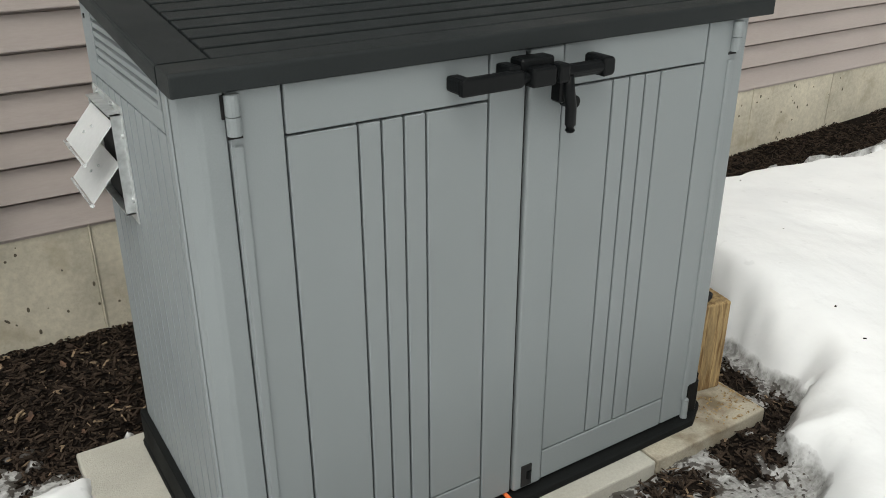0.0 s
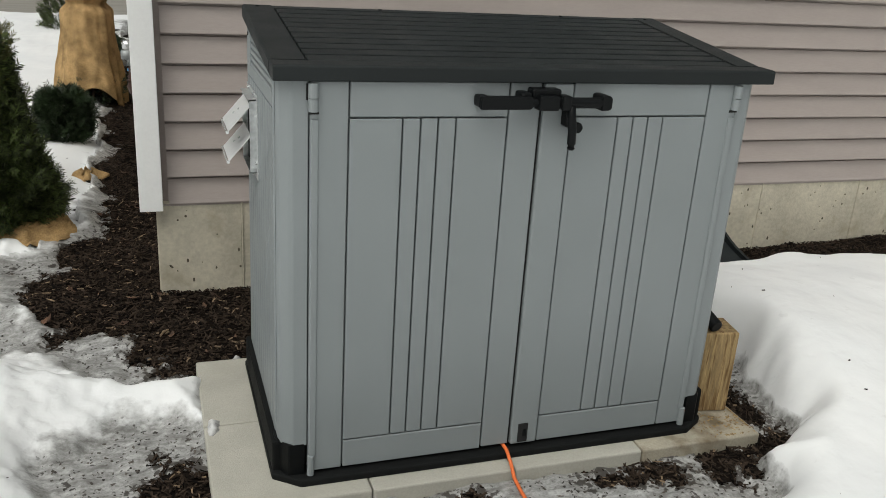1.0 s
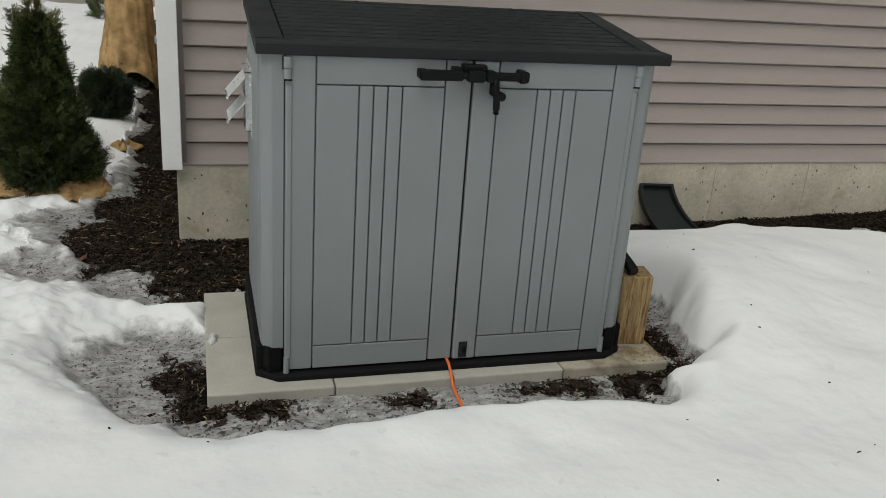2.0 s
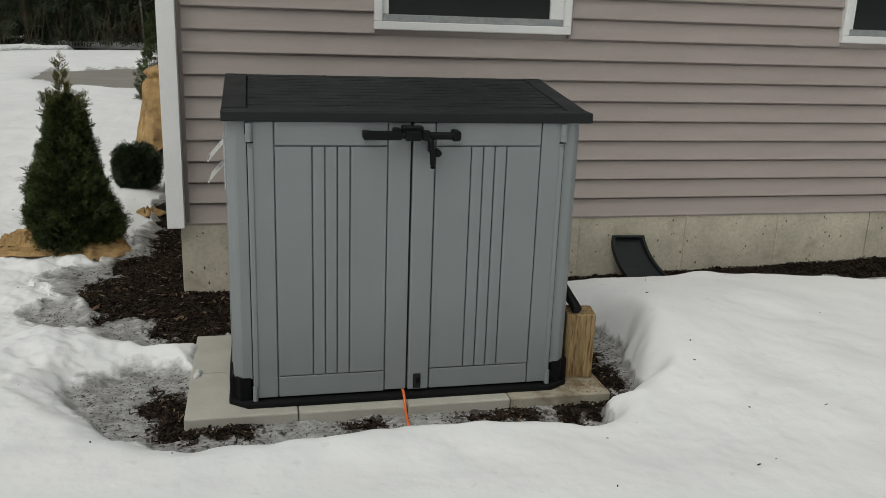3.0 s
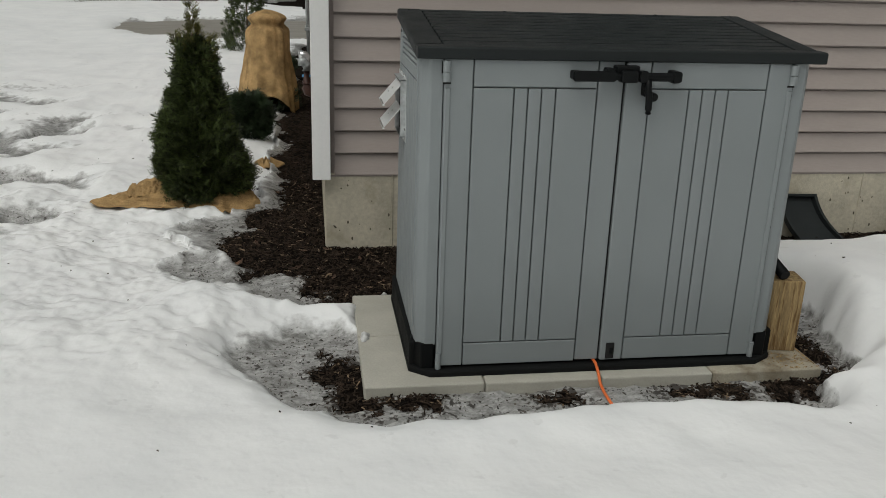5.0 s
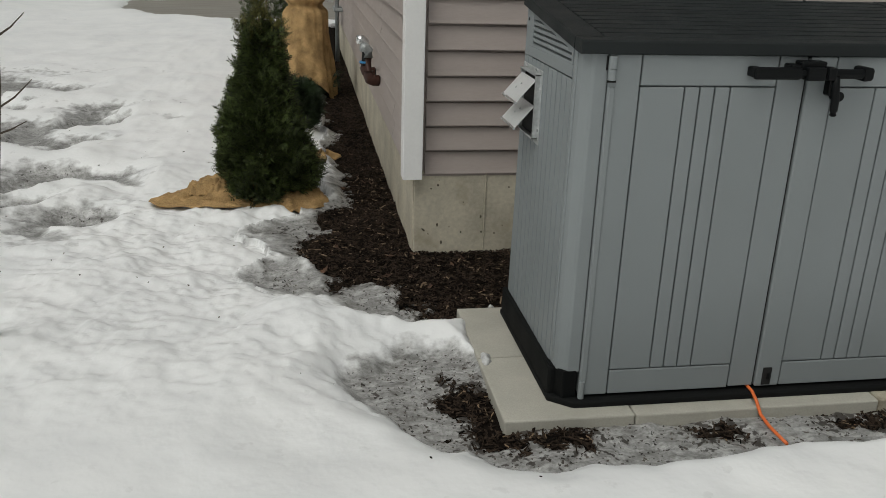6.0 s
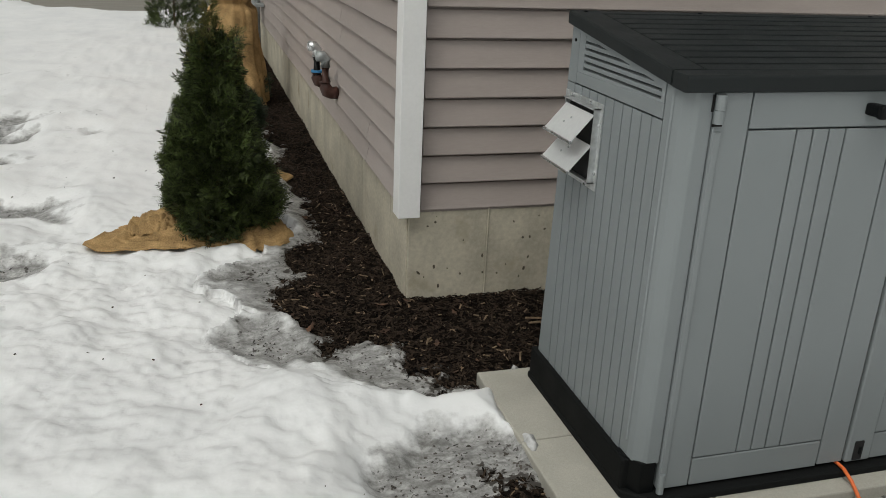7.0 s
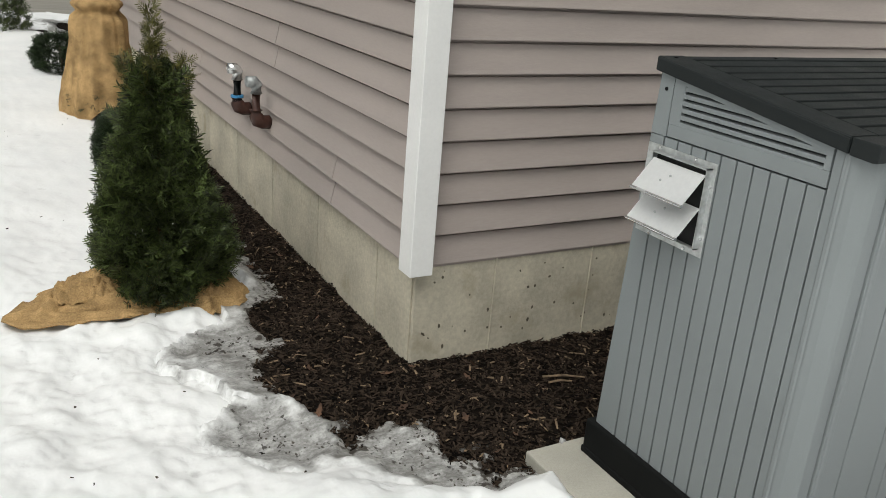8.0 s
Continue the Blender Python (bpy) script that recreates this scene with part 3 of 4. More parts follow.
# side panels: upright boards below, a louvred vent above
def side_panel(xe, sgn):
    side = part("side_panel", prism([(1.536, 0.17), (Y1, 0.17), (Y1 - TAPER - 0.002, lid_z(Y1 - TAPER) - 0.03), (1.536, lid_z(1.536) - 0.03)], "x", xe + sgn * 0.0235, xe + sgn * 0.04), GREY, shed)
    edges = [1.538 + 0.0507 * k for k in range(11)]
    for a, b in zip(edges, edges[1:]):
        part("board", box(min(xe, xe + sgn * 0.0235), max(xe, xe + sgn * 0.0235), a + 0.0026, b - 0.0026, 0.176, 1.1095, bevel=0.001), GREY, side)
    part("board", prism([(2.0485, 0.176), (Y1, 0.176), (Y1 - TAPER * 0.83, 1.1095), (2.0485, 1.1095)], "x", xe, xe + sgn * 0.0145, bevel=0.001), GREY, side)
    part("rear_stile", prism([(2.042, 1.112), (Y1 - TAPER * 0.83, 1.112), (Y1 - TAPER, lid_z(Y1 - TAPER) - 0.02), (2.042, lid_z(2.042) - 0.02)], "x", xe, xe + sgn * 0.014), GREY, side)
    # vent frame round a slanted opening
    t = lambda y: lid_z(y) - 0.02
    part("vent_frame", prism([(1.540, 1.114), (2.038, 1.114), (2.038, 1.147), (1.540, 1.152)], "x", xe - sgn * 0.001, xe + sgn * 0.014, bevel=0.001), GREY, side)
    part("vent_stile", prism([(1.540, 1.1525), (1.556, 1.1525), (1.556, t(1.556)), (1.540, t(1.540))], "x", xe - sgn * 0.001, xe + sgn * 0.014), GREY, side)
    part("vent_stile", prism([(2.0, 1.1475), (2.038, 1.1475), (2.038, t(2.038)), (2.0, t(2.0))], "x", xe - sgn * 0.001, xe + sgn * 0.014), GREY, side)
    part("vent_rail", prism([(1.556, 1.188), (1.60, 1.196), (2.0, 1.252), (2.0, t(2.0) + 0.01), (1.556, t(1.556) + 0.01)], "x", xe - sgn * 0.001, xe + sgn * 0.014), GREY, side)
    part("vent_back", prism([(1.55, 1.14), (2.02, 1.135), (2.02, 1.258), (1.55, 1.2)], "x", xe + sgn * 0.011, xe + sgn * 0.013), BLACK, side)
    for k in range(6):
        z = 1.147 + 0.0185 * k
        lo = 1.556 if z < 1.186 else 1.60 + (z - 1.196) / 0.14 - 0.012
        if 2.0 - lo > 0.03:
            part("louvre", prism([(xe + sgn * 0.0, z), (xe + sgn * 0.011, z + 0.008), (xe + sgn * 0.011, z + 0.0135), (xe + sgn * 0.0, z + 0.0105)], "y", lo, 2.002), GREY, side)
    return side


left_side = side_panel(X0, 1)
side_panel(X1, -1)
part("screw_hole", rod((X0 - 0.002, 2.066, 1.234), (X0 + 0.004, 2.066, 1.234), 0.0055, sides=8), BLACK, left_side)
part("rear_panel", prism([(Y1 - 0.02, 0.1), (Y1, 0.1), (Y1 - TAPER - 0.002, lid_z(Y1 - TAPER) - 0.03), (Y1 - TAPER - 0.02, lid_z(Y1 - TAPER) - 0.03)], "x", X0 + 0.016, X1 - 0.016), GREY, shed)


def door(mirror):
    """A door leaf of raised boards, its hinge side at x 0.5, its meeting edge at the middle; mirrored for the other leaf."""
    fx = (lambda x: 2 * MID - x) if mirror else (lambda x: x)

    def slab(name, x0, x1, y0, y1, z0, z1, parent, mat=GREY, bevel=0.0018, seg=1):
        a, b = sorted((fx(x0), fx(x1)))
        return part(name, box(a, b, y0, y1, z0, z1, bevel=bevel, segments=seg), mat, parent)

    z0, z1, f, g = 0.1, 1.196, 1.44, 0.0023
    meet = MID - 0.004
    d = slab("door", 0.502, meet - 0.001, f + 0.016, f + 0.035, z0, z1, shed)
    slab("hinge_stile", 0.5005, 0.596 - g, f, f + 0.017, z0, z1, d)
    slab("stile_ridge", 0.5025, 0.5215, f - 0.005, f + 0.003, z0 + 0.05, 1.104, d, bevel=0.004, seg=3)
    slab("top_rail", 0.596 + g, 1.015 - g, f, f + 0.017, 1.106 + g, z1, d)
    slab("bottom_rail", 0.596 + g, 1.015 - g, f, f + 0.017, z0, 0.187 - g, d)
    lines = [0.596, 0.733, 0.780, 0.826, 0.874, 1.015]
    for a, b in zip(lines, lines[1:]):
        slab("panel_board", a + g, b - g, f, f + 0.017, 0.187 + g, 1.106 - g, d)
    slab("meeting_stile", 1.015 + g, meet, f - (0.006 if mirror else 0), f + 0.017, z0 + (0 if mirror else 0.004), z1, d, bevel=0.006 if mirror else 0.002, seg=3)
    # hinge knuckles and lower pivot
    x = fx(0.507)
    part("hinge", rod((x, f - 0.006, 1.157), (x, f - 0.006, 1.192), 0.0125, sides=14), GREY, d, smooth=False)
    part("hinge", rod((x, f - 0.006, 1.124), (x, f - 0.006, 1.1555), 0.0125, sides=14), GREY, d)
    # Dark strips put the shade of the gaps round the hinge into colour.
    a, b = sorted((fx(0.4965), fx(0.522)))
    part("hinge_gap", box(a, b, f - 0.0015, f + 0.002, 1.116, 1.1225), VOID, d)
    a, b = sorted((fx(0.4915), fx(0.4965)))
    part("hinge_gap", box(a, b, f + 0.003, f + 0.0065, 1.150, 1.19), VOID, d)
    a, b = sorted((fx(0.4987), fx(0.5003)))
    if mirror:
        part("hinge_gap", box(a, b, f + 0.003, f + 0.007, 0.155, 1.115), VOID, d)
    part("pivot_pin", rod((x, f - 0.004, 0.092), (x, f - 0.004, 0.152), 0.0105, 0.0095, sides=12), GREY, d)
    return d


left_door, right_door = door(False), door(True)
part("door_gap", box(MID - 0.003, MID + 0.003, 1.447, 1.46, 0.1, 1.19), VOID, shed)
# latch window low on the door with the lock hole
part("latch_window", box(1.131, 1.162, 1.4305, 1.436, 0.108, 0.171, bevel=0.001), VOID, right_door, "black bolt window")
part("bolt", rod((1.152, 1.434, 0.13), (1.152, 1.434, 0.152), 0.008, sides=10), BLACK, right_door)

# lid: planks within a frame
lid = part("lid", prism([(1.44, 1.196), (2.095, 1.25), (2.095, lid_z(2.095) - 0.026), (1.47, lid_z(1.47) - 0.026), (1.44, 1.22)], "x", 0.425, 1.802), DARK, shed, "dark grey planked lid")
front = [(1.428, 1.198), (1.428, 1.230), (1.430, 1.2345), (1.436, 1.2365), (1.4965, lid_z(1.4965)), (1.4965, 1.2), (1.44, 1.196)]
bm = prism(front, "x", 0.411, 1.817, bevel=0.0025, segments=2)
part("front_rail", bm, DARK, lid)
for s, xa, xb, xin in ((1, 0.411, 0.5, 0.415), (-1, 1.817, 1.736, 1.813)):
    o = lambda y: [(xa, lid_z(y) - 0.037), (xa, lid_z(y) - 0.004), (xin, lid_z(y)), (xb, lid_z(y)), (xb, lid_z(y) - 0.027), (xin + 0.02 * s, lid_z(y) - 0.037)]
    bm = bmesh.new()
    r0, r1 = [bm.verts.new((p[0], 1.5005, p[1])) for p in o(1.5005)], [bm.verts.new((p[0], 2.105, p[1])) for p in o(2.105)]
    bm.faces.new(r0), bm.faces.new(r1[::-1])
    for i in range(6):
        bm.faces.new((r0[i], r0[(i + 1) % 6], r1[(i + 1) % 6], r1[i]))
    bmesh.ops.bevel(bm, geom=bm.edges[:], offset=0.002, segments=2, affect="EDGES")
    part("side_rail", bm, DARK, lid)
yb = np.linspace(1.4985, 2.066, 11)
for a, b in zip(yb, yb[1:]):
    a, b = a + 0.0062, b - 0.0062
    part("plank", prism([(a, lid_z(a) - 0.028), (b, lid_z(b) - 0.028), (b, lid_z(b) - 0.0012), (a, lid_z(a) - 0.0012)], "x", 0.5055, 1.7305, bevel=0.0015), DARK, lid)
part("back_rail", prism([(2.069, lid_z(2.069) - 0.02), (2.105, lid_z(2.105) - 0.037), (2.109, lid_z(2.105) - 0.02), (2.105, lid_z(2.105) - 0.002), (2.069, lid_z(2.069))], "x", 0.5, 1.736, bevel=0.0015), DARK, lid)
for x in (0.455, 0.83, 1.45, 1.77):
    part("rivet", rod((x, 2.084, lid_z(2.084) - 0.002), (x, 2.084, lid_z(2.084) + 0.003), 0.006, sides=8), BLACK, lid)

# handles and latch
handle = part("handle", prism([(0.918, 1.135), (0.918, 1.163), (0.926, 1.170), (1.055, 1.170), (1.062, 1.164), (1.062, 1.142), (1.055, 1.135)], "y", 1.387, 1.405, bevel=0.005, segments=2), BLACK, left_door, "black grip handle")
part("handle_foot", box(0.916, 0.946, 1.392, 1.442, 1.138, 1.168, bevel=0.006, segments=2), BLACK, handle)
part("handle_foot", box(1.028, 1.058, 1.395, 1.442, 1.148, 1.178, bevel=0.006, segments=2), BLACK, handle)
latch = part("latch", box(1.073, 1.131, 1.378, 1.42, 1.133, 1.172, bevel=0.006, segments=2), BLACK, right_door, "black locking latch")
part("latch_mount", box(1.062, 1.142, 1.40, 1.442, 1.148, 1.186, bevel=0.004), BLACK, latch)
part("latch_pin", rod((1.05, 1.398, 1.152), (1.15, 1.398, 1.152), 0.011, sides=12), BLACK, latch)
grip = part("handle", rod((1.135, 1.396, 1.152), (1.272, 1.396, 1.152), 0.0145, sides=16), BLACK, right_door, "black round grip handle")
part("handle_foot", prism([(1.252, 1.132), (1.252, 1.168), (1.258, 1.172), (1.276, 1.172), (1.282, 1.166), (1.282, 1.14), (1.276, 1.134)], "y", 1.38, 1.442, bevel=0.004, segments=2), BLACK, grip)
part("handle_collar", box(1.137, 1.165, 1.378, 1.416, 1.134, 1.172, bevel=0.006, segments=2), BLACK, grip)
part("lever", tube([(1.168, 1.39, 1.145), (1.17, 1.388, 1.12), (1.176, 1.386, 1.08), (1.177, 1.386, 1.045), (1.177, 1.386, 1.034), (1.177, 1.386, 1.029)], [0.0115, 0.0118, 0.0115, 0.0115, 0.0108, 0.007], 12), BLACK, latch, smooth=True)
part("lever_plate", box(1.164, 1.180, 1.405, 1.442, 1.085, 1.135, bevel=0.004), BLACK, latch)
part("lock_knob", rod((1.199, 1.402, 1.084), (1.199, 1.442, 1.084), 0.0145, sides=16), BLACK, latch)

# ---------------------------------------------------------------- metal damper vent on the side of the shed
vent = thing("damper_vent", "galvanised steel vent with two open aluminium damper flaps", "vent")
VX, VY0, VY1, VZ0, VZ1 = 0.504, 1.932, 2.183, 0.803, 1.05
for b in ((VY0, VY1, VZ1 - 0.028, VZ1), (VY0, VY1, VZ0, VZ0 + 0.028), (VY0, VY0 + 0.028, VZ0 + 0.028, VZ1 - 0.028), (VY1 - 0.028, VY1, VZ0 + 0.028, VZ1 - 0.028)):
    part("flange", box(VX - 0.003, VX + 0.001, *b, bevel=0.0008), STEEL, vent)
iy0, iy1, iz0, iz1 = VY0 + 0.012, VY1 - 0.04, VZ0 + 0.02, VZ1 - 0.014
part("side_wall", box(VX - 0.022, VX - 0.003, iy0, iy0 + 0.003, iz0, iz1), STEEL, vent)
part("side_wall", box(VX - 0.022, VX - 0.003, iy1 - 0.003, iy1, iz0, iz1), STEEL, vent)
part("top_wall", box(VX - 0.026, VX - 0.003, iy0, iy1, iz1 - 0.003, iz1), STEEL, vent)
part("bottom_wall", box(VX - 0.022, VX - 0.003, iy0, iy1, iz0, iz0 + 0.003), STEEL, vent)
part("duct_mouth", box(VX - 0.006, VX - 0.003, iy0 + 0.003, iy1 - 0.003, iz0 + 0.003, iz1 - 0.003), VOID, vent, "dark duct opening")
for zt in (1.018, 0.932):
    fl = moved(box(-0.001, 0.001, iy0 + 0.005, iy1 - 0.005, -0.1, 0.0), pose(VX - 0.018, 0, zt, 0, 41, 0))
    flap = part("damper_flap", fl, FLAP, vent, "bare aluminium damper flap propped open")
    part("flap_hem", moved(rod((0, iy0 + 0.004, -0.1), (0, iy1 - 0.004, -0.1), 0.0046, sides=12), pose(VX - 0.018, 0, zt, 0, 41, 0)), CHROME, flap)
    for dy in (0.0, 0.02):
        part("rivet", moved(rod((-0.0035, (iy0 + iy1) / 2 + dy, -0.035 - dy), (0.0, (iy0 + iy1) / 2 + dy, -0.035 - dy), 0.0035, sides=8), pose(VX - 0.018, 0, zt, 0, 41, 0)), STEEL, flap)
for y, z in ((VY0 + 0.008, VZ1 - 0.06), (VY0 + 0.008, VZ0 + 0.05), (VY0 + 0.07, VZ1 - 0.006), (VY1 - 0.05, VZ1 - 0.006), (VY0 + 0.06, VZ0 + 0.006), (VY1 - 0.06, VZ0 + 0.006)):
    part("screw", rod((VX - 0.008, y, z), (VX - 0.001, y, z), 0.0045, 0.005, sides=8), CHROME, vent)

# ---------------------------------------------------------------- cord, post, pipe, splash block
cord = part("extension_cord", tube([(1.172, 1.58, 0.068), (1.172, 1.54, 0.071), (1.171, 1.50, 0.071), (1.169, 1.46, 0.056), (1.166, 1.42, 0.03), (1.162, 1.36, 0.026), (1.158, 1.31, 0.03), (1.155, 1.24, 0.035)], 0.0055, 10), ORANGE, smooth=True)
tagged(cord, "orange extension cord hanging out under the shed doors", "cord")

POST_M = pose(1.965, 1.665, 0.043, 0, 0, -10)
post = thing("wooden_post", "short treated pine post stump standing on the paving", "post")
bm = moved(box(-0.063, 0.063, -0.063, 0.063, 0.0, 0.292, bevel=0.006, segments=2), POST_M)
part("stump", bm, WOOD, post)
pipe = part("drain_pipe", tube([(1.93, 2.35, 0.60), (1.93, 2.05, 0.49), (1.93, 1.82, 0.412), (1.935, 1.615, 0.355)], 0.0215, 14), BLACK, smooth=True)
tagged(pipe, "black drain pipe resting on the wooden post", "pipe")
part("pipe_bore", rod((1.935, 1.617, 0.3555), (1.935, 1.6125, 0.3538), 0.0165, sides=14), VOID, pipe)

splash = thing("splash_block", "dark plastic downspout splash block leaning on the foundation", "splash block")
SM = pose(2.735, 2.79, 0.045, 0, 0, -6) @ pose(0, 0, 0, 62, 0, 0)
bm = bmesh.new()
n = 9
for i in range(n + 1):
    s = i / n
    w, bend = 0.125 - 0.03 * s, 0.1 * (1 - s) ** 2
    for x, h in ((-w, 0.035), (-w + 0.014, 0.035), (-w + 0.02, 0.004), (w - 0.02, 0.004), (w - 0.014, 0.035), (w, 0.035), (w, -0.008), (-w, -0.008)):
        bm.verts.new((x + 0.09 * (1 - s) ** 2, s * 0.3, h + bend * 1.1))
bm.verts.ensure_lookup_table()
for i in range(n):
    for k in range(8):
        a, b = i * 8 + k, i * 8 + (k + 1) % 8
        bm.faces.new((bm.verts[a], bm.verts[b], bm.verts[b + 8], bm.verts[a + 8]))
bm.faces.new(bm.verts[:8][::-1]), bm.faces.new(bm.verts[-8:])
part("trough", moved(bm, SM), DARK, splash)
part("end_wall", moved(box(-0.094, 0.094, 0.285, 0.3, -0.008, 0.036, bevel=0.004), SM), DARK, splash)

# ---------------------------------------------------------------- pipes on the gable wall
fill = thing("oil_pipes", "pair of capped oil fill pipes rising from elbows on the siding", "pipe")


def wall_pipe(y, z, top, color, cap, taped):
    p = part("pipe_riser", tube([(WALL_X - 0.005, y, z), (WALL_X - 0.05, y, z), (WALL_X - 0.068, y, z + 0.006), (WALL_X - 0.076, y, z + 0.03), (WALL_X - 0.076, y, top)], [0.028, 0.028, 0.03, 0.028, 0.023], 14), color, fill, smooth=True)
    part("elbow", tube([(WALL_X - 0.01, y, z), (WALL_X - 0.045, y, z), (WALL_X - 0.066, y, z + 0.008), (WALL_X - 0.077, y, z + 0.035), (WALL_X - 0.077, y, z + 0.06)], [0.034, 0.034, 0.036, 0.034, 0.034], 14), RUST, p, smooth=True)
    if taped:
        part("tape", rod((WALL_X - 0.077, y, z + 0.06), (WALL_X - 0.077, y, z + 0.072), 0.033, sides=14), BLUE, p)
    part("cap", tube([(WALL_X - 0.076, y, top - 0.01), (WALL_X - 0.076, y, top + 0.03), (WALL_X - 0.09, y - 0.005, top + 0.048), (WALL_X - 0.125, y - 0.012, top + 0.05)], [0.03, 0.031, 0.03, 0.026], 12), cap, p, smooth=True)


wall_pipe(4.52, 0.605, 0.755, RUST, ALLOY, False)
wall_pipe(4.85, 0.605, 0.765, BLACK, CHROME, True)

# ---------------------------------------------------------------- planting
def spray_cloud(seed, count, at_height, radius_of, size, droop, fan=5):
    """Many small flat leaf sprays on the outside and inside of a crown round the z axis."""
    r = np.random.RandomState(seed)
    verts, faces = [], []
    for _ in range(count):
        z = at_height(r.rand())
        rad = radius_of(z) * (0.55 + 0.5 * r.rand() ** 0.45)
        a = r.rand() * 2 * math.pi
        rad *= 1 + 0.18 * math.sin(3 * a + 9 * z) + 0.12 * math.sin(7 * a - 23 * z)
        base = Vector((math.cos(a) * rad, math.sin(a) * rad, z))
        out = Vector((math.cos(a + r.randn() * 0.5), math.sin(a + r.randn() * 0.5), droop + r.randn() * 0.4)).normalized()
        side = out.cross(Vector((r.randn(), r.randn(), r.randn()))).normalized()
        up = side.cross(out)
        s = size * (0.6 + 0.8 * r.rand())
        i0 = len(verts)
        w = s * 0.055
        verts += [base - side * w, base + side * w, base + out * s * 1.0]
        faces.append((i0, i0 + 1, i0 + 2))
        for k in range(fan):
            f = 0.15 + 0.75 * k / fan
            for sg in (-1, 1):
                p = base + out * s * f
                d = (out * 0.75 + side * sg * 0.8 + up * 0.25 * r.randn()).normalized()
                ln = s * (0.5 - 0.28 * f)
                q = side * sg * 0.1 - out
                i0 = len(verts)
                verts += [p, p + d * ln * 0.55 + d.cross(up) * ln * 0.11, p + d * ln, p + d * ln * 0.55 - d.cross(up) * ln * 0.11]
                faces.append((i0, i0 + 1, i0 + 2, i0 + 3))
    return verts, faces


def shrub(name, label, category, x, y, z, verts, faces, mat, height, trunk_r):
    t = thing(name, label, category)
    t.location = (x, y, z)
    part("trunk", tube([(0, 0, -0.03), (0.005, 0, height * 0.4), (-0.004, 0.004, height * 0.9)], [trunk_r, trunk_r * 0.7, trunk_r * 0.2], 8), TWIG, t)
    raw("crown", verts, faces, mat, t)
    return t


def thuja_radius(z):
    if z < 0.18:
        return 0.18 + 0.04 * z / 0.18
    if z < 0.86:
        return 0.222 - 0.182 * ((z - 0.18) / 0.68) ** 1.02
    return max(0.006, 0.04 - 0.04 * (z - 0.86) / 0.06)


tree_v, tree_f = spray_cloud(3, 9500, lambda u: 0.05 + 0.87 * u ** 1.3, thuja_radius, 0.06, 0.75)
for k, (count, size) in enumerate(((1100, 0.075), (450, 0.095))):
    lv, lf = spray_cloud(80 + k, count, lambda u: 0.08 + 0.8 * u ** 1.2, lambda z: thuja_radius(z) * 0.95, size, 0.9, 7)
    tree_f += [tuple(i + len(tree_v) for i in q) for q in lf]
    tree_v += lv
tip_v, tip_f = [], []
for k, (dx, dy, top, low) in enumerate(((0.0, 0.0, 1.17, 0.85), (-0.11, 0.02, 0.96, 0.70), (0.12, -0.02, 0.97, 0.70), (0.03, 0.06, 1.0, 0.78), (-0.02, -0.06, 0.95, 0.7))):
    lv, lf = spray_cloud(60 + k, 75, lambda u: low + (top - low) * u, lambda z: 0.022 - 0.017 * (z - low) / (top - low), 0.052, 1.0)
    tip_f += [tuple(i + len(tip_v) for i in q) for q in lf]
    tip_v += [v + Vector((dx * (v.z - 0.5) * 2, dy * (v.z - 0.5) * 2, 0)) for v in lv]
tree = shrub("arborvitae", "small dark green arborvitae with burlap round its foot", "tree", -0.485, 3.78, 0.06, tree_v, tree_f, LEAF, 1.08, 0.02)
raw("leader", tip_v, tip_f, LEAF_TIP, tree)
part("tie", tube([(-0.05, -0.06, 0.87), (0.02, -0.08, 0.85), (0.09, -0.05, 0.83)], 0.0018, 6), RUST, tree, "red-brown twine")
bv, bf = spray_cloud(8, 2600, lambda u: 0.0 + 0.33 * u, lambda z: 0.13 * math.sqrt(max(0.05, 1 - ((z - 0.16) / 0.2) ** 2)), 0.07, 0.6)
shrub("round_shrub", "low round dark evergreen shrub at the edge of the mulch bed", "shrub", -0.33, 5.5, 0.085, bv, bf, YEW, 0.3, 0.015)
bv, bf = spray_cloud(9, 2600, lambda u: 0.02 + 0.34 * u, lambda z: 0.23 * math.sqrt(max(0.05, 1 - ((z - 0.17) / 0.21) ** 2)), 0.055, 0.4)
shrub("round_shrub", "low round dark evergreen shrub in snow", "shrub", -0.31, 9.1, 0.06, bv, bf, YEW, 0.3, 0.015)
bv, bf = spray_cloud(10, 2000, lambda u: 0.05 + 1.2 * u ** 1.3, lambda z: max(0.02, 0.34 - 0.22 * z), 0.08, 0.7)
shrub("arborvitae", "dark green arborvitae by the far house corner", "tree", -0.75, 11.9, 0.08, bv, bf, LEAF, 1.2, 0.02)
bv, bf = spray_cloud(13, 700, lambda u: 0.02 + 0.2 * u, lambda z: 0.22, 0.05, 0.4)
wrapped = shrub("wrapped_shrub", "evergreen shrub wrapped in a tan burlap sack for winter", "shrub", -0.235, 7.08, 0.06, bv, bf, YEW, 0.7, 0.015)


